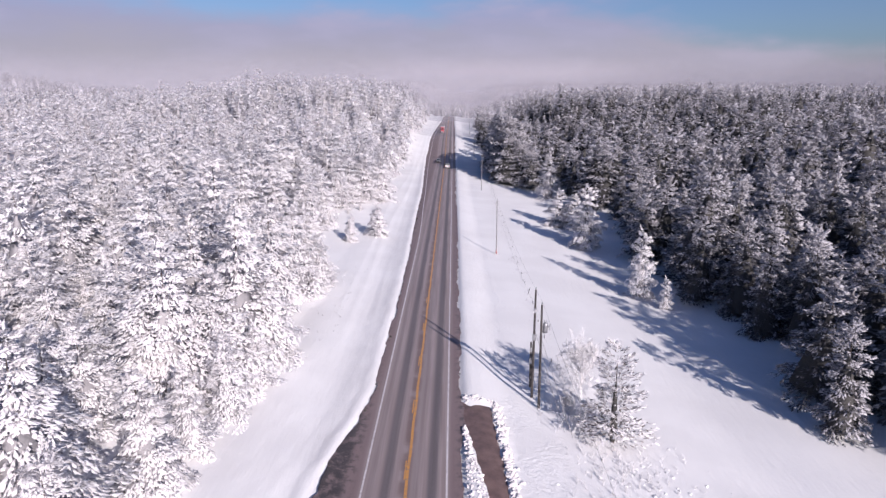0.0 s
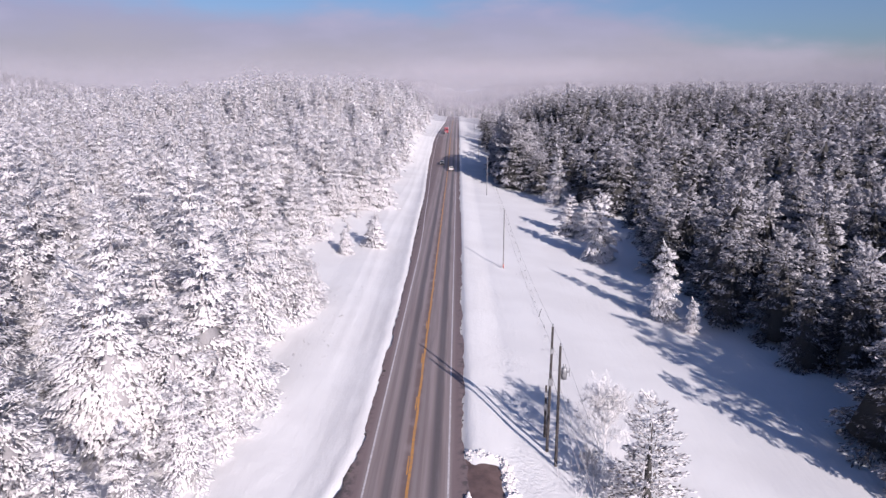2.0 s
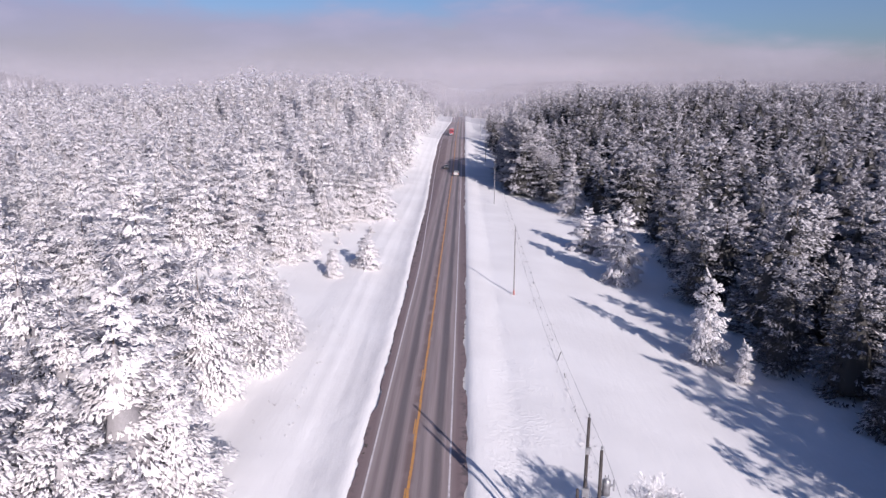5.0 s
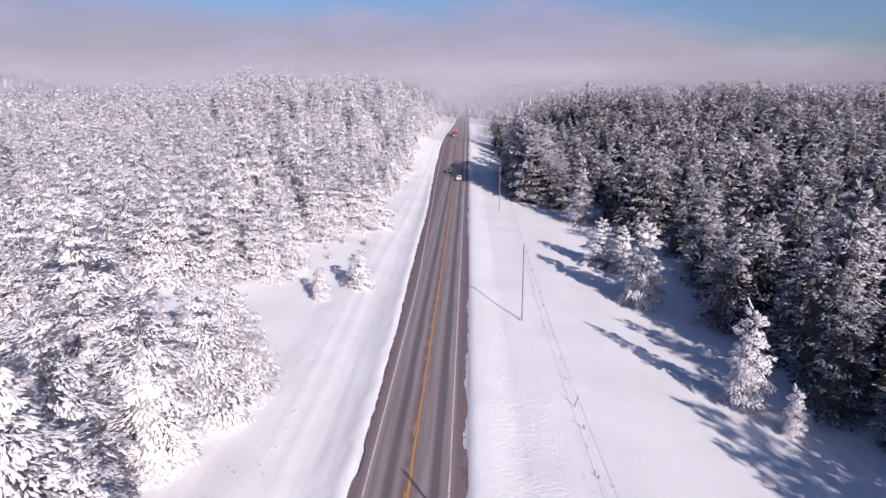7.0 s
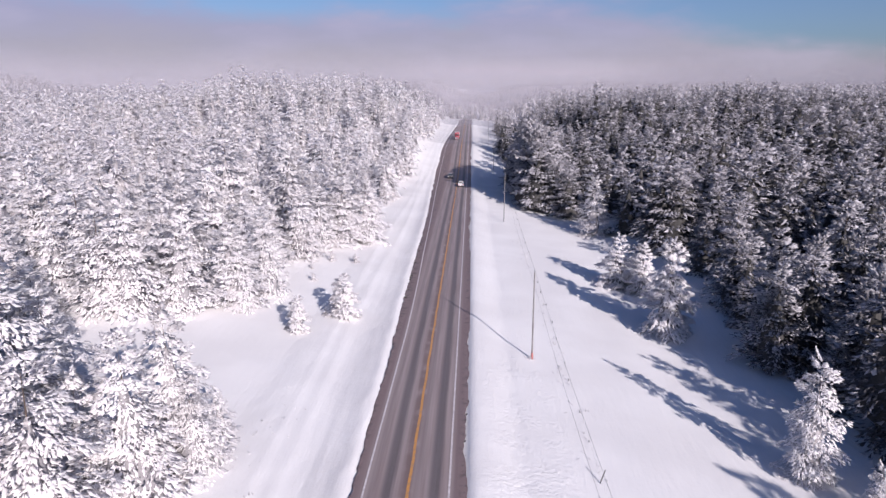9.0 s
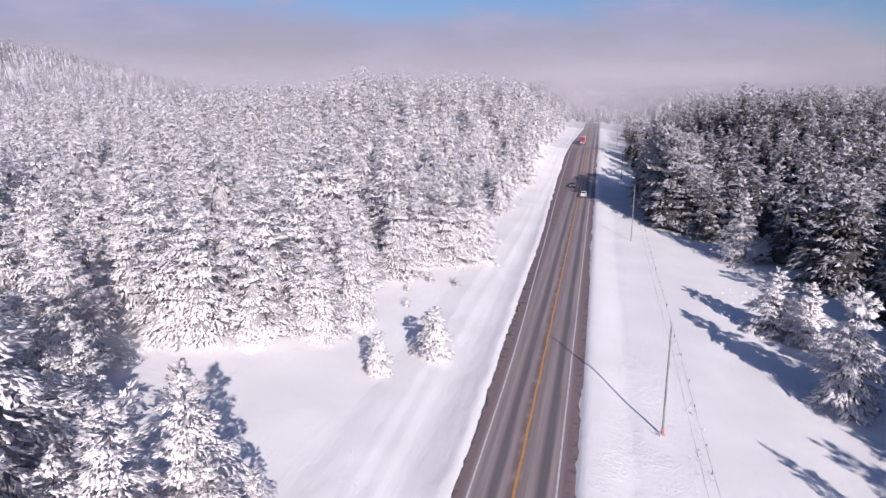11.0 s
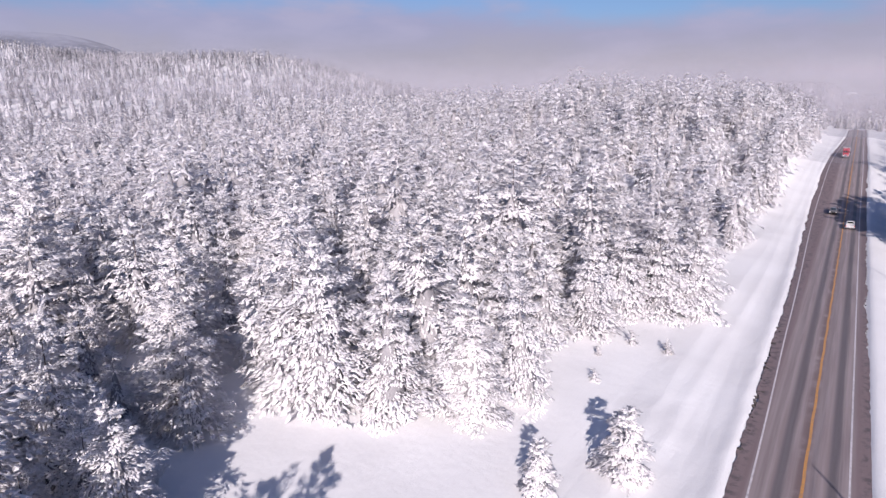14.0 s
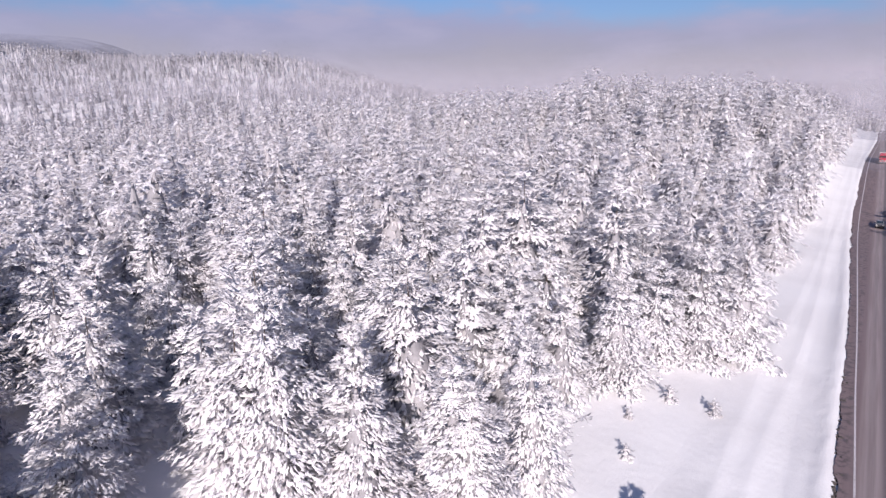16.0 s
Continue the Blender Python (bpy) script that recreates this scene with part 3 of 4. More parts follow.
def plant(models, x, y, h, r):
    """The first trees planted are the models themselves, the rest copies."""
    m = models[int(r.integers(len(models)))]
    for o in models:
        if o.name not in used:
            used.add(o.name)
            o.matrix_basis = stand(o, x, y, h, r)
            return o
    ob = copy_thing(m, pose(0, 0, 0))
    ob.matrix_basis = stand(ob, x, y, h, r)
    return ob


NEAR, THINGS = 95, 300
for n, i in enumerate(order[:THINGS]):
    x, y = spots[i]
    if x < 0:
        plant(fine if n < NEAR else medium, x, y, tall[i], g)
    else:
        plant(rimed_fine if abs(x - 46.3) < 0.1 and y < 66 else blunt if x < 30 and 248 < y < 300 else rimed_dark if y < 128 else rimed_fine if n < NEAR else rimed_medium, x, y, tall[i], g)


def grove(name, places, heights, models, label, mats):
    """Many trees in one mesh of kind stuff."""
    vs, fs, ms, ns, at = [], [], [], [], 0
    r = np.random.default_rng(len(places))
    zs = land(places[:, 0], places[:, 1]) - 0.1
    for (x, y), z, h in zip(places, zs, heights):
        v, f, slot, nm = models[int(r.integers(len(models)))]
        t, k = r.uniform(0, 6.283), h / 14.0
        s = k * r.uniform(0.88, 1.12)
        rot = np.array([[math.cos(t) * s, -math.sin(t) * s, 0], [math.sin(t) * s, math.cos(t) * s, 0], [0, 0, k]])
        vs.append(v @ rot.T + (x, y, z))
        ns.append(unit(nm @ (rot / s).T))
        fs.append(f + at)
        ms.append(slot)
        at += len(v)
    me = array_mesh(name, np.concatenate(vs), np.concatenate(fs), mats, np.concatenate(ms), normals=np.concatenate(ns))
    return tagged(new(name, me), label, "forest", kind="stuff")


coarse = [conifer(300 + i, 14.0, 4.8 + 0.22 * i, 74, 20, 0.86, tent="leaf", bare=0.08, full=0.46 + 0.06 * i, core=1.0, hang=0.4) for i in range(6)]
rough = [conifer(400 + i, 14.0, 4.8 + 0.22 * i, 48, 10, 1.2, tent="leaf", bare=0.08, full=0.5 + 0.06 * i, core=1.0, hang=0.4) for i in range(6)]
sparse = [conifer(450 + i, 14.0, 5.0 + 0.22 * i, 30, 5, 1.8, tent="leaf", bare=0.08, full=0.58 + 0.05 * i, core=1.2, hang=0.4) for i in range(6)]
simple = [conifer(500 + i, 14.0, 4.3 + 0.15 * i, 20, 1, 3.0, tent="leaf", full=0.75, bare=0.3) for i in range(6)]
low_shaded = dict(tent="leaf", bare=0.30, droop=0.28, hang=0.2, low_shade=2.4)
rimed_coarse = [conifer(310 + i, 14.0, 4.5 + 0.22 * i, 74, 20, 0.84, full=0.44 + 0.06 * i, core=1.2, **low_shaded) for i in range(6)]
rimed_rough = [conifer(410 + i, 14.0, 4.5 + 0.22 * i, 48, 10, 1.16, full=0.46 + 0.06 * i, core=1.2, **low_shaded) for i in range(6)]
rimed_sparse = [conifer(460 + i, 14.0, 4.8 + 0.22 * i, 30, 5, 1.8, full=0.55 + 0.05 * i, core=1.2, **low_shaded) for i in range(6)]
rest = order[THINGS:]
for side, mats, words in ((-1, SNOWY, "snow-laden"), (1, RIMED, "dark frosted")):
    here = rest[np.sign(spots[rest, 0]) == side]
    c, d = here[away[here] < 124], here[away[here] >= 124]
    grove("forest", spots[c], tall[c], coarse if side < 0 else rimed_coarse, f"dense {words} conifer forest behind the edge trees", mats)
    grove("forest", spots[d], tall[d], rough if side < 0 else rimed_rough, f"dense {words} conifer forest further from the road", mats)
far = scatter(-1250, 650, -60, 1480, 10.0, 9)
ang = np.arctan2(far[:, 0], far[:, 1] - 20)
dist = np.hypot(far[:, 0], far[:, 1])
keep = (in_forest(far[:, 0], far[:, 1]) | (far[:, 1] > 640)) & ((far[:, 0] < -174) | (far[:, 0] > 164) | (far[:, 1] > 398)) & (ang > -1.27) & (ang < 0.67) & ((dist < 1200) | ((far[:, 0] > -420) & (dist < 1480)))
far = far[keep]
far_tall = g.uniform(10, 17, len(far)) * (1 - 0.15 * ss(350, 700, np.hypot(far[:, 0], far[:, 1])))
FAR_MATS = [FAR_NEEDLE, NEEDLE, FAR_NEEDLE]
mid = np.hypot(far[:, 0], far[:, 1] - 90) < 430
grove("far_forest", far[mid & (far[:, 0] < 0)], far_tall[mid & (far[:, 0] < 0)], sparse, "snow-laden conifer forest beyond the roadside trees", SNOWY)
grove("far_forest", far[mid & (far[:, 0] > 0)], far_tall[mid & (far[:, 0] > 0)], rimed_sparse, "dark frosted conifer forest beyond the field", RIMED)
grove("far_forest", far[~mid], far_tall[~mid], simple, "frosted conifer forest covering the distant hillside", FAR_MATS)


# ---- single trees and bushes ----
def lone(models, x, y, h, broad, label, group=""):
    ob = models[int(g.integers(len(models)))]
    fresh = [m for m in models if m.name not in used]
    ob = fresh[0] if fresh else copy_thing(ob, pose(0, 0, 0))
    used.add(ob.name)
    k = h / 14.0
    ob.matrix_basis = pose(x, y, float(land(x, y)) - 0.05, 0, 0, g.uniform(0, 360)) @ Matrix.Diagonal((k * broad, k * broad, k, 1))
    if "group" in ob:
        del ob["group"]
    return tagged(ob, label, "tree", group)


young = [tree_thing(600 + i, 14.0, 5.4, 84, 34, 0.85, "young conifer wrapped in snow", tent=False, full=0.5, bare=0.05) for i in range(2)]
sapling = [tree_thing(620, 14.0, 6.0, 26, 6, 2.6, "small sapling", tent=False, full=0.6, bare=0.35)]
FIELD = "single conifers in the snowy field"
lone(fine, 38.0, 114.0, 12.4, 0.78, "slender snow-covered conifer standing alone in the field", FIELD)
lone(fine, 40.5, 107.3, 5.6, 0.85, "small young snow-covered conifer in the field", FIELD)
lone(young, 35.6, 153.0, 14.3, 0.95, "broad snow-covered conifer at the field's edge", FIELD)
lone(young, 32.8, 176.5, 10.2, 1.1, "frosted bushy conifer beside a larger tree", FIELD)
lone(young, 36.5, 173.0, 9.5, 1.05, "frosted bushy conifer beside a larger tree", FIELD)
lone(fine, 36.3, 221.0, 15.2, 0.85, "tall frosted conifer standing before the forest", FIELD)
CLEARING = "young conifers in the clearing"
lone(young, -18.5, 140.3, 5.3, 1.1, "young conifer wrapped in snow in the clearing", CLEARING)
lone(young, -13.4, 147.2, 6.6, 1.25, "bushy young conifer wrapped in snow near the road", CLEARING)
for x, y, h in ((-17.0, 177.5, 1.9), (-21.6, 177.4, 2.0), (-21.9, 163.6, 1.6), (-24.0, 171, 1.3)):
    lone(sapling, x, y, h, 1.2, "small snow-capped sapling poking out of deep snow", "saplings in the clearing")


def bare_tree(seed, height, spread):
    """A leafless tree with every twig white with rime."""
    r = np.random.default_rng(seed)
    vs, fs, at = [], [], [0]

    def stem(p, d, length, rad, depth):
        q = p + d * length * 0.5 + r.normal(0, 0.04 * length, 3)
        e = p + d * length + r.normal(0, 0.05 * length, 3)
        v, f = tapered([p, q, e], [rad, rad * 0.8, rad * 0.55], 3 if depth > 1 else 5)
        vs.append(v), fs.append(f + at[0])
        at[0] += len(v)
        if depth == 5:
            return
        for k in range(4 if depth < 4 and height > 6 else 3):
            t = r.uniform(0.35, 1.0)
            n = d + r.normal(0, spread, 3) + np.array([0, 0, 0.15])
            stem(p + d * length * t, n / np.linalg.norm(n), length * r.uniform(0.5, 0.72), max(0.022, rad * 0.58), depth + 1)

    for k in range(4):
        d = np.array([r.normal(0, 0.22), r.normal(0, 0.16), 1.0])
        stem(np.array([r.normal(0, 0.25), r.normal(0, 0.25), -0.2]), d / np.linalg.norm(d), height * 0.33, 0.07, 0)
    return np.concatenate(vs), np.concatenate(fs)


def bare_thing(x, y, h, seed, label):
    v, f = bare_tree(seed, h, 0.68)
    ob = new("frosted_tree", array_mesh("frosted_tree", v, f, [TWIG], smooth=False))
    ob.matrix_basis = pose(x, y, float(land(x, y)))
    return tagged(ob, label, "tree", "rimed trees by the power poles")


bare_thing(19.0, 70.0, 12.6, 5, "leafless tree white with rime beside the power poles")
bare_thing(16.8, 66.2, 4.2, 6, "low leafless shrub thick with rime by the poles")
bare_thing(18.6, 63.8, 4.6, 8, "low leafless shrub thick with rime by the poles")
for x, y, h, seed in ((-45.5, 127.0, 5.0, 9), (-46.5, 132.0, 4.2, 10), (-43.0, 121.8, 3.6, 12)):
    bare_thing(x, y, h, seed, "leafless shrub white with rime at the clearing's edge")
pine = tree_thing(77, 14.0, 4.1, 76, 36, 0.50, "open-crowned pine with clumps of frosted needles", [TREE_SNOW, PINE_NEEDLE, SHADE_NEEDLE], 0.1, "pine_tree", tent=False, bare=0.26, full=0.36, core=0.35, droop=0.06, hang=-0.1)
pine.matrix_basis = pose(20.4, 60.6, float(land(20.4, 60.6)), 0, 0, 40) @ Matrix.Diagonal((0.85, 0.85, 0.77, 1))


# ---- power poles, wires and fence ----
def joined(name, pieces, mats, smooth=False):
    """One mesh from (verts, faces) pieces."""
    vs, fs, at = [], [], 0
    for v, f in pieces:
        vs.append(np.asarray(v, float)), fs.append(np.asarray(f) + at)
        at += len(vs[-1])
    return array_mesh(name, np.concatenate(vs), np.concatenate(fs), mats, smooth=smooth)


def block(x0, x1, y0, y1, z0, z1):
    v = [(x, y, z) for z in (z0, z1) for x, y in ((x0, y0), (x1, y0), (x1, y1), (x0, y1))]
    f = [(0, 3, 2), (0, 2, 1), (4, 5, 6), (4, 6, 7)]
    for i in range(4):
        j = (i + 1) % 4
        f += [(i, j, j + 4), (i, j + 4, i + 4)]
    return np.array(v, float), np.array(f)


def tube(points, radius, k=4):
    pts = [Vector(p) for p in points]
    v, f = [], []
    for i, p in enumerate(pts):
        d = (pts[min(i + 1, len(pts) - 1)] - pts[max(i - 1, 0)]).normalized()
        a = d.orthogonal().normalized()
        b = d.cross(a)
        for j in range(k):
            t = 2 * math.pi * j / k
            v.append(p + a * (radius * math.cos(t)) + b * (radius * math.sin(t)))
        if i:
            for j in range(k):
                m, n = (i - 1) * k + j, (i - 1) * k + (j + 1) % k
                f += [(m, n, n + k), (m, n + k, m + k)]
    return np.array([tuple(p) for p in v]), np.array(f)


def power_pole(x, y, h, lean, label, fittings, thick=1.0, wood=POLE_WOOD):
    z = float(land(x, y))
    thing = new("power_pole")
    thing.matrix_basis = pose(x, y, z, lean, -lean, 0)
    v, f = tapered([(0, 0, -1), (0, 0, h * 0.5), (0, 0, h), (0, 0, h + 0.02)], [0.155 * thick, 0.135 * thick, 0.105 * thick, 0.02], 10)
    part_mesh("pole", array_mesh("pole", v, f, [wood]), thing)
    for kind in fittings:
        if kind == "insulator":
            v, f = tapered([(0, 0, h), (0, 0, h + 0.12), (0, 0, h + 0.16), (0, 0, h + 0.30)], [0.03, 0.03, 0.075, 0.05], 8)
            part_mesh("insulator", array_mesh("insulator", v, f, [STEEL]), thing, "grey pin insulator")
        elif kind == "transformer":
            v, f = tapered([(0.42, 0, h - 3.2), (0.42, 0, h - 3.15), (0.42, 0, h - 2.2), (0.42, 0, h - 2.1), (0.42, 0, h - 1.95)], [0.02, 0.27, 0.27, 0.24, 0.03], 12)
            t = part_mesh("transformer", array_mesh("transformer", v, f, [STEEL]), thing, "grey can transformer")
            for dx in (-0.1, 0.1):
                v, f = tapered([(0.42 + dx, 0, h - 2.1), (0.42 + dx, 0, h - 1.75)], [0.045, 0.03], 6)
                part_mesh("bushing", array_mesh("bushing", v, f, [STEEL]), t)
        elif kind == "bracket":
            part_mesh("bracket", joined("bracket", [block(0.05, 0.95, -0.05, 0.05, h - 2.55, h - 2.45), block(0.85, 0.95, -0.04, 0.04, h - 2.9, h - 2.1), tube([(0.1, 0, h - 3.1), (0.8, 0, h - 2.5)], 0.025)], [STEEL]), thing, "steel side bracket")
        elif kind == "marker":
            v, f = tapered([(0, 0, 0.1), (0, 0, 0.12), (0, 0, 0.95), (0, 0, 0.97)], [0.12, 0.15, 0.145, 0.11], 10)
            part_mesh("marker_sleeve", array_mesh("marker_sleeve", v, f, [plain("faded_red", (0.36, 0.13, 0.125), 0.7)]), thing, "faded red marker sleeve")
        elif kind == "meter":
            part_mesh("meter_box", joined("meter_box", [block(-0.22, 0.22, -0.32, -0.14, h * 0.55, h * 0.55 + 0.7)], [STEEL]), thing, "grey meter box")
            part_mesh("switch_box", joined("switch_box", [block(-0.16, 0.16, -0.26, -0.14, h * 0.8, h * 0.8 + 0.5)], [STEEL]), thing, "grey switch box")
    return tagged(thing, label, "power pole", "power poles along the road")


POLES = [(13.6, 66.5, 12.2, 0.3), (13.35, 136.4, 11.9, 0.2), (14.0, 228.6, 13.2, -0.2), (14.5, 331.0, 12.5, 0.2), (14.6, 432, 12.5, 0)]
power_pole(*POLES[0], "weathered wooden power pole with transformer in the snow", ["insulator", "transformer", "bracket"])
power_pole(13.1, 69.0, 13.0, -0.4, "weathered wooden power pole beside another pole", ["insulator", "meter"])
power_pole(13.25, 71.8, 5.8, 0.6, "short thick wooden stub pole behind power poles", ["meter"])
for p in POLES[1:]:
    power_pole(*p, "slim grey wooden power pole in the snowy verge", ["insulator", "marker"] if p is POLES[1] else ["insulator"], 0.75, GREY_WOOD)


def wire(a, b, sag, radius, label, name="power_line"):
    a, b = Vector(a), Vector(b)
    n = 14
    pts = [a.lerp(b, i / n) - Vector((0, 0, sag * 4 * (i / n) * (1 - i / n))) for i in range(n + 1)]
    v, f = tube(pts, radius)
    return tagged(new(name, array_mesh(name, v, f, [WIRE], smooth=True)), label, "power line", "wires between the poles")


def top(i, down=0.0):
    x, y, h, _ = POLES[i]
    return (x, y, float(land(x, y)) + h + 0.28 - down)


for i in range(len(POLES) - 1):
    wire(top(i), top(i + 1), 1.1, 0.012, "thin grey power line strung between wooden poles")
    wire(top(i, 1.9), top(i + 1, 1.9), 1.3, 0.012, "thin grey power line strung between wooden poles")
wire((13.6, -12, 11.3), top(0), 1.2, 0.012, "thin grey power line strung between wooden poles")
for px, py, pz, gx, gy in ((13.6, 66.5, 7.2, 16.4, 60.6), (13.1, 69.0, 7.6, 15.7, 61.6)):
    wire((px, py, pz), (gx, gy, float(land(gx, gy))), 0.0, 0.028, "pale guy wire braced from pole to snowy ground", "guy_wire")


def fence_post(x, y, h, lean_x, lean_y):
    v, f = tapered([(0, 0, -0.3), (0, 0, h), (0, 0, h + 0.03)], [0.05, 0.045, 0.015], 7)
    ob = new("fence_post", array_mesh("fence_post", v, f, [POLE_WOOD]))
    ob.matrix_basis = pose(x, y, float(land(x, y)), lean_x, lean_y, 0)
    return tagged(ob, "weathered wooden fence post standing in deep snow", "fence post", "posts of the field fence")


r = np.random.default_rng(4)
post_y = [80.0]
while post_y[-1] < 262:
    post_y.append(post_y[-1] + r.uniform(4.5, 9.0))
post_at = [(17.3 + 0.006 * (y - 100) + r.normal(0, 0.12), y) for y in post_y]
for x, y in post_at:
    big = r.random() < 0.12
    fence_post(x, y, r.uniform(1.1, 1.5) if big else r.uniform(0.3, 0.65), r.normal(0, 6), r.normal(0, 9))
for h in (0.45, 0.8):
    pts = [(x, y, float(land(x, y)) + h) for x, y in post_at]
    v, f = tube(pts, 0.003, 3)
    tagged(new("fence_wire", array_mesh("fence_wire", v, f, [WIRE])), "thin rusty wire strung along wooden fence posts", "fence wire", "wires of the field fence")


# ---- snow thrown up by the plough, and weeds ----
def lumps(name, count, where, size, mat, label, seed):
    r = np.random.default_rng(seed)
    bm = bmesh.new()
    bmesh.ops.create_icosphere(bm, subdivisions=1, radius=1.0)
    base = np.array([v.co[:] for v in bm.verts])
    tri = np.array([[v.index for v in f.verts] for f in bm.faces])
    bm.free()
    vs, fs = [], []
    for i in range(count):
        x, y = where(r)
        k = size * min(2.4, r.lognormal(-0.25, 0.55)) * np.array([r.uniform(0.7, 1.3), r.uniform(0.7, 1.3), r.uniform(0.5, 0.9)])
        z = float(ground_height(np.array(x), np.array(y)))
        vs.append(base * k * (1 + r.normal(0, 0.13, (len(base), 1))) + (x, y, z + k[2] * 0.35))
        fs.append(tri + len(base) * i)
    return tagged(new(name, array_mesh(name, np.concatenate(vs), np.concatenate(fs), [mat], smooth=False)), label, "snow clods", kind="stuff")


GRIT_SNOW = plain("gritty_snow", (0.66, 0.62, 0.63), 0.8, vary=0.25, scale=2.5, grain=0.4)
DIRT = plain("road_dirt", (0.07, 0.058, 0.056), 0.9, vary=0.4, scale=3.0)
lumps("snow_clods", 700, lambda r: (lambda y: (5.15 + (float(drive_left(y)) - 5.2) * r.uniform(0.1, 1.0) + r.normal(0, 0.06), y))(r.uniform(38, 60.5)), 0.11, GRIT_SNOW, "ridge of broken snow clods between road and driveway", 1)
lumps("snow_clods", 900, lambda r: (lambda y: (float(drive_right(y)) + 0.55 + r.normal(0, 0.26), y))(r.uniform(38, 66)), 0.15, GRIT_SNOW, "ridge of ploughed snow clods along the driveway", 2)
lumps("snow_clods", 60, lambda r: (r.uniform(5.2, 8.9), 66.3 + r.normal(0, 0.3)), 0.14, GRIT_SNOW, "ploughed snow clods closing the end of the driveway", 3)
lumps("road_clods", 700, lambda r: (lambda y: (float(road_left(y)) + abs(r.normal(0.1, 0.25)), y))(r.choice([r.uniform(60, 330), r.normal(172, 7), r.normal(192, 4)])), 0.13, DIRT, "dark frozen grit and slush along the asphalt's edge", 4)
lumps("road_clods", 420, lambda r: (5.0 - abs(r.normal(0.0, 0.12)), r.uniform(60, 300)), 0.08, DIRT, "dark frozen grit and slush along the asphalt's edge", 5)


def weeds(count, where, seed, height, label, name="dry_weeds"):
    r = np.random.default_rng(seed)
    vs, fs, at = [], [], 0
    for i in range(count):
        x, y = where(r)
        z = float(land(x, y))
        for k in range(int(r.integers(2, 6))):
            h = height * r.uniform(0.4, 1.2)
            d = r.normal(0, 0.35, 2) * h
            v, f = tube([(x, y, z), (x + d[0] * 0.4, y + d[1] * 0.4, z + h * 0.7), (x + d[0], y + d[1], z + h)], 0.014, 3)
            vs.append(v), fs.append(f + at)
            at += len(v)
    return tagged(new(name, array_mesh(name, np.concatenate(vs), np.concatenate(fs), [TWIG])), label, "weeds", kind="stuff")


lumps("snow_clods", 130, lambda r: (22.5 + r.normal(0, 3.0), r.normal(54, 4)), 0.09, SNOW, "snow-capped tussocks in the rough ground below the pine", 12)
lumps("snow_clods", 150, lambda r: (31 + r.normal(0, 3.5), r.normal(190, 8)), 0.08, SNOW, "snow-capped tussocks at the edge of the field", 13)
weeds(90, lambda r: (17.5 + r.normal(0, 1.6), r.normal(65, 2.2)), 17, 1.5, "rimed brush round the feet of the poles")
weeds(14, lambda r: (13.4 + r.normal(0, 0.5), 136.4 + r.normal(0, 0.4)), 18, 0.5, "dry weeds round the foot of a pole")
weeds(260, lambda r: (r.normal(20.5, 2.6), r.normal(54, 5)), 7, 0.6, "frosted dry weeds sticking out of the snow")
weeds(150, lambda r: (17.0 + r.normal(0, 0.6), r.uniform(80, 220)), 8, 0.4, "thin dry grass stems along the fence")
weeds(60, lambda r: (r.uniform(-17, -12), r.uniform(70, 125)), 9, 0.4, "scattered dry stems in the roadside snow")


# ---- vehicles ----
def paint_coat(name, color, rough=0.35, metal=0.0):
    m, t, b = material(name)
    p = place(t)
    dirt = ramp(t, noise_tex(t, p, 1.6, 5, 0.6), 0.45, 0.8)
    t.links.new(mix(t, maths(t, "MULTIPLY", dirt, 0.35), color, (0.20, 0.17, 0.16)), b.inputs["Base Color"])
    b.inputs["Roughness"].default_value, b.inputs["Metallic"].default_value = rough, metal
    b.inputs["Coat Weight"].default_value = 0.3
    return m


RED = paint_coat("red_paint", (0.42, 0.015, 0.035))
TRAILER = paint_coat("white_panel", (0.62, 0.60, 0.60), 0.5)
TRAILER_ROOF = plain("grey_roof", (0.22, 0.21, 0.215), 0.6, scale=0.7)
WHITE_CAR = paint_coat("white_car_paint", (0.45, 0.44, 0.45), 0.35)
GREY_CAR = paint_coat("grey_car_paint", (0.17, 0.165, 0.17), 0.35, 0.3)
RUBBER = plain("rubber", (0.025, 0.025, 0.026), 0.85)
BLACK = plain("black_plastic", (0.02, 0.02, 0.022), 0.6)
CHROME = plain("chrome", (0.62, 0.62, 0.64), 0.2, 0.9, 0.1)
LAMP_RED = plain("tail_lamp_red", (0.35, 0.01, 0.015), 0.25)
LAMP_CLEAR = plain("headlamp_clear", (0.75, 0.74, 0.70), 0.15)
GLASS_M, gt, gb = material("tinted_glass")
gb.inputs["Base Color"].default_value = (0.02, 0.03, 0.03, 1)
gb.inputs["Roughness"].default_value, gb.inputs["Transmission Weight"].default_value = 0.06, 0.35


def loft(sections, close=True):
    """Rings of points, front to back, joined into a closed skin."""
    n = len(sections[0])
    v = [p for s in sections for p in s]
    f = []
    for i in range(len(sections) - 1):
        for j in range(n):
            a, b = i * n + j, i * n + (j + 1) % n
            f += [(a, b, b + n), (a, b + n, a + n)]
    for base in (0, (len(sections) - 1) * n):
        f += [(base, base + j, base + j + 1) for j in range(1, n - 1)]
    return np.array(v, float), np.array(f)


def rounded(y, half, z0, z1, cut, lean=0.0):
    """A cross-section at y: a box with cut corners, narrower by lean at the top."""
    t = half - lean
    return [(-half, y, z0), (half, y, z0), (half, y, z1 - cut), (t - cut * 0.6, y, z1), (-t + cut * 0.6, y, z1), (-half, y, z1 - cut)]


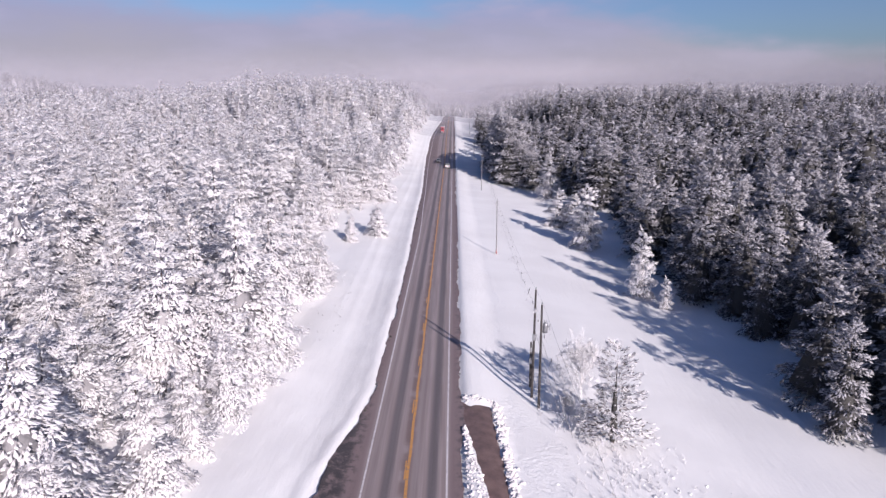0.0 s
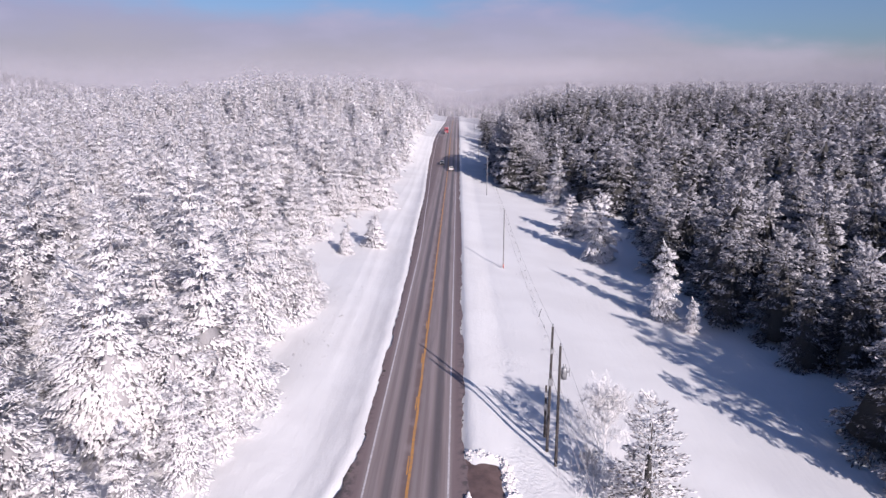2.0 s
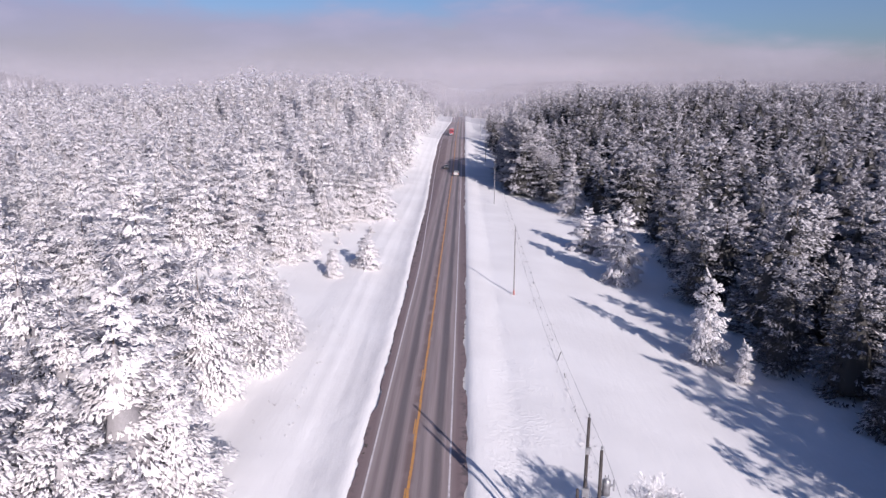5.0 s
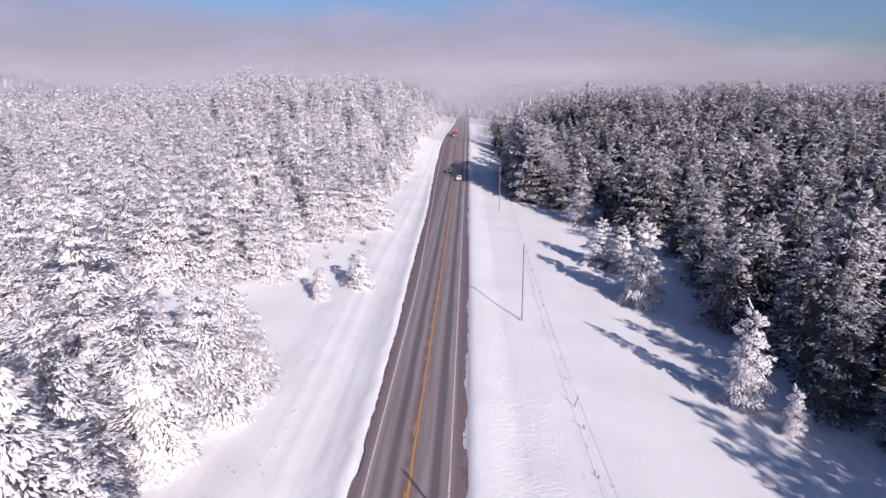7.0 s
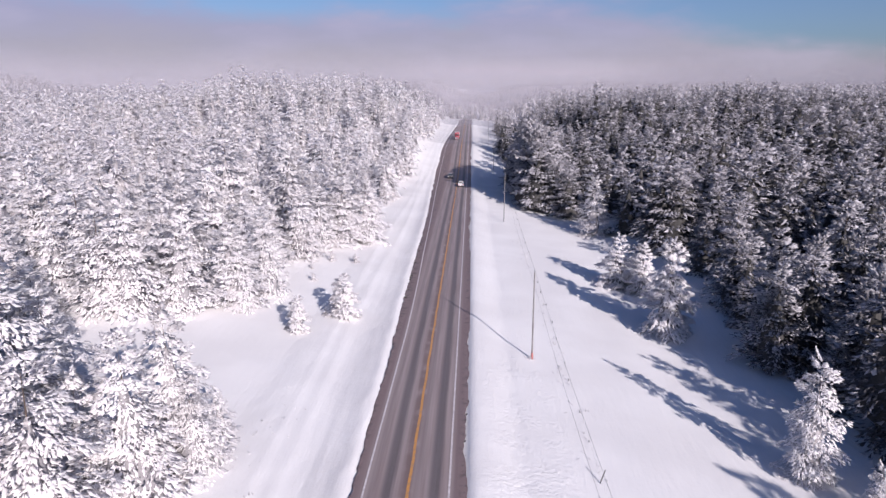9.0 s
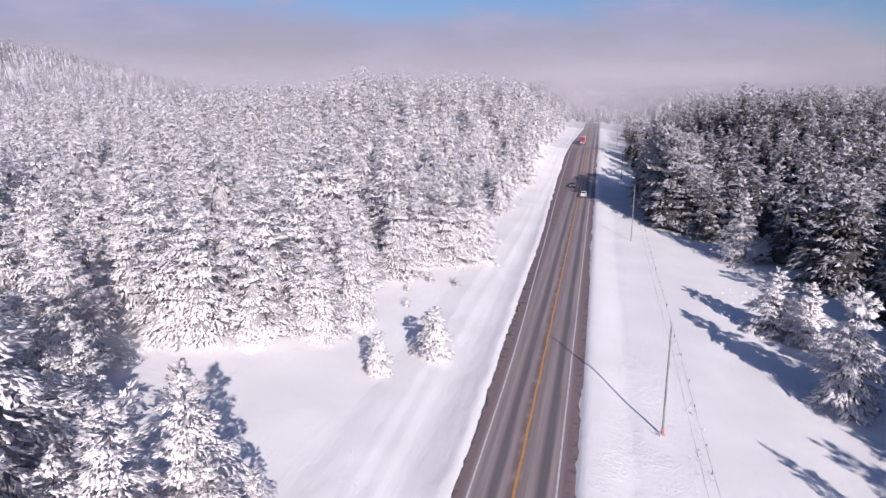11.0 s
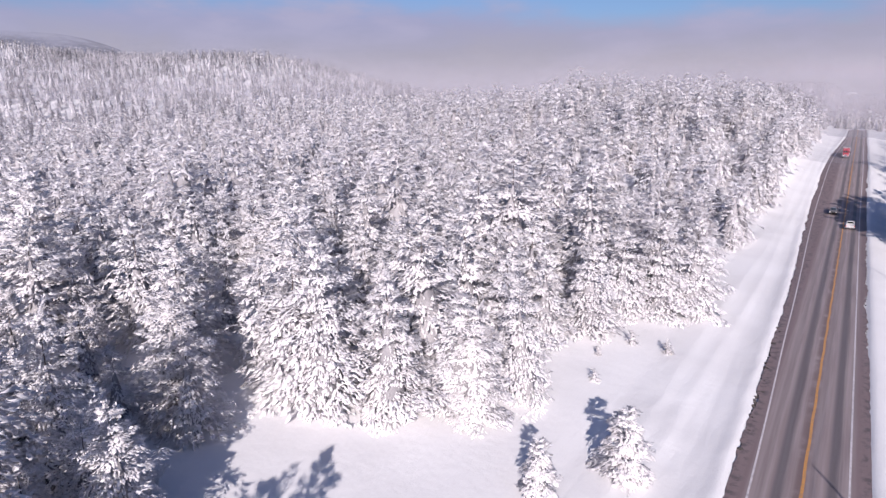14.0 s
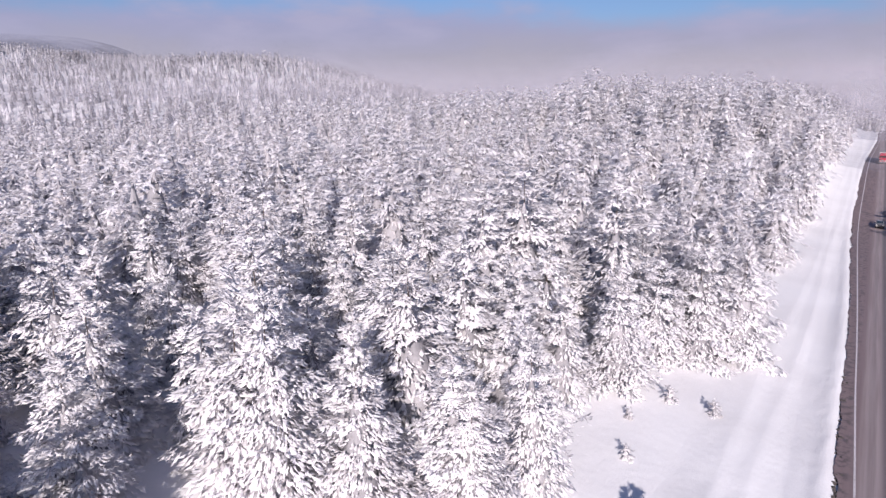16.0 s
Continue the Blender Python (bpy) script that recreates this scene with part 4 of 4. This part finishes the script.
def wheel(parent, x, y, r, width):
    s = 1 if x > 0 else -1
    def ring(rad, dx):
        return [(x + s * dx, y + rad * math.cos(t), r + rad * math.sin(t)) for t in [2 * math.pi * k / 18 for k in range(18)]]
    v, f = loft([ring(r * 0.62, -width / 2), ring(r * 0.94, -width / 2), ring(r, -width * 0.3), ring(r, width * 0.3), ring(r * 0.94, width / 2), ring(r * 0.62, width / 2)])
    w = part_mesh("wheel", array_mesh("wheel", v, f, [RUBBER]), parent)
    v, f = loft([ring(r * 0.6, width * 0.3), ring(r * 0.6, width * 0.52), ring(r * 0.25, width * 0.56)])
    part_mesh("rim", array_mesh("rim", v, f, [CHROME]), w, "metal rim")


def solid(name, pieces, mat, parent, label=""):
    return part_mesh(name, joined(name, pieces, [mat]), parent, label)


def pickup():
    t = new("pickup_truck")
    body = solid("body", [loft([rounded(2.75, 0.86, 0.5, 0.95, 0.1), rounded(2.6, 0.95, 0.42, 1.08, 0.12), rounded(1.2, 0.98, 0.4, 1.15, 0.1), rounded(0.95, 0.98, 0.4, 1.15, 0.08), rounded(-0.55, 0.98, 0.4, 1.15, 0.08)]),
                          block(-0.98, -0.86, -2.7, -0.55, 0.45, 1.13), block(0.86, 0.98, -2.7, -0.55, 0.45, 1.13), block(-0.98, 0.98, -2.72, -0.55, 0.42, 0.62)], WHITE_CAR, t)
    solid("cab_roof", [loft([rounded(0.95, 0.84, 1.15, 1.2, 0.02, 0.02), rounded(0.35, 0.76, 1.15, 1.80, 0.1, 0.04), rounded(-0.25, 0.76, 1.15, 1.82, 0.1, 0.04), rounded(-0.5, 0.76, 1.15, 1.72, 0.1, 0.04)])], WHITE_CAR, t)
    solid("tailgate", [block(-0.86, 0.86, -2.74, -2.66, 0.62, 1.12)], WHITE_CAR, t)
    solid("windscreen", [loft([[(-0.72, 0.93, 1.22), (0.72, 0.93, 1.22), (0.62, 0.42, 1.74), (-0.62, 0.42, 1.74)], [(-0.72, 0.97, 1.24), (0.72, 0.97, 1.24), (0.62, 0.46, 1.76), (-0.62, 0.46, 1.76)]])], GLASS_M, t, "dark windscreen")
    solid("rear_window", [block(-0.62, 0.62, -0.545, -0.505, 1.26, 1.66)], GLASS_M, t, "dark rear window")
    for s in (-1, 1):
        solid("side_window", [block(min(s * 0.76, s * 0.80), max(s * 0.76, s * 0.80), -0.35, 0.4, 1.25, 1.62)], GLASS_M, t, "dark side window")
        solid("mirror", [block(min(s * 0.95, s * 1.18), max(s * 0.95, s * 1.18), 0.6, 0.72, 1.2, 1.42)], BLACK, t)
        solid("tail_lamp", [block(min(s * 0.84, s * 0.99), max(s * 0.84, s * 0.99), -2.76, -2.68, 0.75, 1.08)], LAMP_RED, t, "red tail lamp")
        solid("headlamp", [block(min(s * 0.6, s * 0.88), max(s * 0.6, s * 0.88), 2.66, 2.78, 0.72, 0.92)], LAMP_CLEAR, t)
        for y in (1.75, -1.65):
            wheel(t, s * 0.86, y, 0.40, 0.27)
    solid("bed", [block(-0.86, 0.86, -2.66, -0.56, 0.63, 0.68)], BLACK, t, "black load bed")
    solid("rear_bumper", [block(-0.95, 0.95, -2.9, -2.72, 0.42, 0.62)], CHROME, t)
    solid("front_bumper", [block(-0.92, 0.92, 2.7, 2.86, 0.42, 0.64)], CHROME, t)
    solid("number_plate", [block(-0.17, 0.17, -2.925, -2.9, 0.47, 0.58)], LAMP_CLEAR, t, "plain pale plate")
    t.matrix_basis = pose(1.5, 287.0, float(road_height(287.0)) + 0.07)
    return tagged(t, "white pickup truck with an open black bed on the road", "pickup")


def suv():
    t = new("sport_utility_vehicle")
    solid("body", [loft([rounded(2.3, 0.78, 0.45, 0.8, 0.1), rounded(2.15, 0.88, 0.36, 0.95, 0.12), rounded(1.05, 0.92, 0.34, 1.08, 0.1), rounded(-1.9, 0.92, 0.34, 1.10, 0.08), rounded(-2.25, 0.86, 0.4, 1.05, 0.1)])], GREY_CAR, t)
    solid("cab_roof", [loft([rounded(0.98, 0.84, 1.05, 1.10, 0.02, 0.02), rounded(0.3, 0.74, 1.05, 1.66, 0.1, 0.04), rounded(-0.9, 0.74, 1.05, 1.70, 0.1, 0.04), rounded(-1.85, 0.72, 1.05, 1.62, 0.1, 0.04), rounded(-2.15, 0.76, 1.05, 1.12, 0.03, 0.04)])], GREY_CAR, t)
    solid("windscreen", [loft([[(-0.72, 0.93, 1.13), (0.72, 0.93, 1.13), (0.62, 0.36, 1.60), (-0.62, 0.36, 1.60)], [(-0.72, 0.98, 1.15), (0.72, 0.98, 1.15), (0.62, 0.41, 1.63), (-0.62, 0.41, 1.63)]])], GLASS_M, t, "dark windscreen")
    solid("rear_window", [loft([[(-0.62, -2.12, 1.16), (0.62, -2.12, 1.16), (0.6, -1.92, 1.55), (-0.6, -1.92, 1.55)], [(-0.62, -2.16, 1.16), (0.62, -2.16, 1.16), (0.6, -1.96, 1.55), (-0.6, -1.96, 1.55)]])], GLASS_M, t)
    for s in (-1, 1):
        for a, b in ((-0.35, 0.35), (-1.2, -0.42), (-1.75, -1.27)):
            solid("side_window", [block(min(s * 0.73, s * 0.79), max(s * 0.73, s * 0.79), a, b, 1.15, 1.5)], GLASS_M, t)
        solid("mirror", [block(min(s * 0.9, s * 1.08), max(s * 0.9, s * 1.08), 0.62, 0.74, 1.05, 1.2)], BLACK, t)
        solid("headlamp", [block(min(s * 0.55, s * 0.84), max(s * 0.55, s * 0.84), 2.18, 2.33, 0.68, 0.82)], LAMP_CLEAR, t)
        solid("tail_lamp", [block(min(s * 0.7, s * 0.88), max(s * 0.7, s * 0.88), -2.29, -2.2, 0.8, 1.0)], LAMP_RED, t, "red tail lamp")
        solid("roof_rail", [block(s * 0.6 - 0.02, s * 0.6 + 0.02, -1.5, 0.1, 1.68, 1.75)], BLACK, t)
        for y in (1.4, -1.35):
            wheel(t, s * 0.82, y, 0.36, 0.24)
    solid("grille", [block(-0.5, 0.5, 2.27, 2.34, 0.55, 0.78)], BLACK, t)
    t.matrix_basis = pose(-2.9, 306.0, float(road_height(306.0)) + 0.05, 2.8, 0, 180)
    return tagged(t, "dark grey sport utility vehicle driving on the road", "car")


def semi():
    t = new("semi_truck")
    # the front points along +y of the thing
    solid("hood", [loft([rounded(8.9, 0.72, 0.75, 1.5, 0.15, 0.05), rounded(8.6, 0.95, 0.7, 1.75, 0.2, 0.08), rounded(7.3, 1.08, 0.7, 2.05, 0.2, 0.1)])], RED, t)
    solid("cab", [loft([rounded(7.3, 1.15, 0.7, 2.1, 0.1, 0.04), rounded(6.75, 1.15, 0.7, 2.95, 0.2, 0.06), rounded(5.9, 1.2, 0.7, 3.45, 0.25, 0.08), rounded(4.4, 1.22, 0.7, 3.9, 0.2, 0.08)])], RED, t, "red cab with roof fairing")
    solid("windscreen", [loft([[(-1.0, 7.28, 2.14), (1.0, 7.28, 2.14), (0.92, 6.8, 2.86), (-0.92, 6.8, 2.86)], [(-1.0, 7.34, 2.16), (1.0, 7.34, 2.16), (0.92, 6.86, 2.88), (-0.92, 6.86, 2.88)]])], GLASS_M, t, "dark windscreen")
    solid("grille", [block(-0.5, 0.5, 8.86, 8.96, 0.85, 1.45)], CHROME, t, "chrome grille")
    solid("front_bumper", [block(-1.2, 1.2, 8.75, 9.1, 0.35, 0.75)], CHROME, t)
    for s in (-1, 1):
        solid("headlamp", [block(min(s * 0.7, s * 1.0), max(s * 0.7, s * 1.0), 8.7, 8.9, 0.95, 1.2)], LAMP_CLEAR, t)
        solid("mirror", [block(min(s * 1.25, s * 1.5), max(s * 1.25, s * 1.5), 6.9, 7.05, 1.9, 2.7)], BLACK, t)
        solid("side_window", [block(min(s * 1.14, s * 1.22), max(s * 1.14, s * 1.22), 6.0, 6.75, 2.1, 2.8)], GLASS_M, t)
        v, f = tapered([(s * 1.15, 4.3, 1.0), (s * 1.15, 4.3, 3.9)], [0.08, 0.08], 8)
        part_mesh("exhaust_stack", array_mesh("exhaust_stack", v, f, [CHROME]), t)
        wheel(t, s * 1.02, 8.0, 0.52, 0.3)
        for y in (3.9, 2.6, -8.0, -9.3):
            wheel(t, s * 1.0, y, 0.52, 0.5)
    solid("chassis", [block(-0.45, 0.45, -9.8, 8.6, 0.6, 0.95)], BLACK, t)
    box = solid("trailer", [loft([rounded(4.0, 1.3, 1.1, 4.05, 0.06), rounded(-10.2, 1.3, 1.1, 4.05, 0.06)])], TRAILER, t, "white box trailer")
    solid("trailer_roof", [block(-1.24, 1.24, -10.15, 3.95, 4.05, 4.09)], TRAILER_ROOF, box, "dull grey trailer roof")
    solid("landing_gear", [block(-0.7, -0.55, 0.2, 0.4, 0.3, 1.1), block(0.55, 0.7, 0.2, 0.4, 0.3, 1.1)], BLACK, t)
    for x in (-0.5, 0.5):
        solid("roof_lamp", [block(x - 0.08, x + 0.08, 6.05, 6.25, 3.42, 3.55)], LAMP_CLEAR, t)
    y = 432.0
    t.matrix_basis = pose(-3.0, y, float(road_height(y)) + 0.07, 1.0, 0, 180)
    return tagged(t, "red semi truck pulling a white box trailer", "truck")


pickup()
suv()
semi()


# ---- mist over the far forest, painted on sheets ----
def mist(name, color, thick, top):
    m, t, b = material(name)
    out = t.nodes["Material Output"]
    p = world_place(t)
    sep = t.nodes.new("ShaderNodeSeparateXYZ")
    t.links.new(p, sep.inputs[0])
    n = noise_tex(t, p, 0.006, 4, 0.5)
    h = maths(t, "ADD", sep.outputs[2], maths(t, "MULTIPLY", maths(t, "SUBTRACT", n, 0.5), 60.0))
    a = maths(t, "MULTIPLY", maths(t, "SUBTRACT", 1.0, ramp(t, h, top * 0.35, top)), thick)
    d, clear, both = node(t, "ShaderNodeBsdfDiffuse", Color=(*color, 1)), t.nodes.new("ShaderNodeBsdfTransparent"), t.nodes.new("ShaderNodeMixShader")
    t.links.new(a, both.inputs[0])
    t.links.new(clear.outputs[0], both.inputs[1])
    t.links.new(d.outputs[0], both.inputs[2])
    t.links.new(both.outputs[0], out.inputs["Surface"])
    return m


def haze_sheet(radius, a0, a1, height, mat):
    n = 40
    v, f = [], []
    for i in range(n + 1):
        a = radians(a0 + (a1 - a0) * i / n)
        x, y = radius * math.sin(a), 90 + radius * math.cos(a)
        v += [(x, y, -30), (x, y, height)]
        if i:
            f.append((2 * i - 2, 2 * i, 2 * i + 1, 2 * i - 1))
    return tagged(new("backdrop", array_mesh("backdrop", v, f, [mat], smooth=True)), "thin see-through grey sheet painted as mist over the distant forest", "mist", kind="structure")


# see-through grey sheets, one behind another, stand in for haze deepening with distance
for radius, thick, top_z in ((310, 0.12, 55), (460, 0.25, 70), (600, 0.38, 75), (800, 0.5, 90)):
    haze_sheet(radius, -80, 60, 170, mist("mist", (0.26, 0.25, 0.29), thick, top_z))


def mountain():
    """A far wooded ridge under the cloud, its haze put into the colour."""
    v, f, n, m = [], [], 60, 6
    for i in range(n + 1):
        a = radians(-100 + 55 * i / n)
        crest = 244 * float(ss(-48, -62, math.degrees(a))) + 12 * math.sin(11 * a) + 6 * math.sin(37 * a)
        for j in range(m + 1):
            r = 2000 + 700 * j / m
            v.append((r * math.sin(a), 90 + r * math.cos(a), -20 + (crest + 20) * (j / m) ** 0.8))
            if i and j:
                k = i * (m + 1) + j
                f.append((k - m - 2, k - m - 1, k, k - 1))
    # the bluish grey is distance haze mixed into the woods' colour
    mat = plain("hazy_far_woods", (0.12, 0.125, 0.165), 0.9, vary=0.5, scale=0.012, grain=0.3)
    # its crest fades to clear, standing in for the cloud that hides it
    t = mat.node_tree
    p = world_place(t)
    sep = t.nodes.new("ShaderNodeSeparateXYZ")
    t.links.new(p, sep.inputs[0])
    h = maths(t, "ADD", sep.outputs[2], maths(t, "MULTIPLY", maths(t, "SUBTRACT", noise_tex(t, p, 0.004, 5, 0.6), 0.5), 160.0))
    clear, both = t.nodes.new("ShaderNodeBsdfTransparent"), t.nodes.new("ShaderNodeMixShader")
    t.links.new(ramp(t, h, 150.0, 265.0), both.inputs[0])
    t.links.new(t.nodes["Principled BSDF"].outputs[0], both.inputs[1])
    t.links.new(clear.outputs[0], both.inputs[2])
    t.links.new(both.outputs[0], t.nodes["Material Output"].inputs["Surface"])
    return tagged(new("mountain", array_mesh("mountain", v, f, [mat])), "distant dark wooded mountain ridge dusted with snow, haze in its colour", "mountain", kind="structure")


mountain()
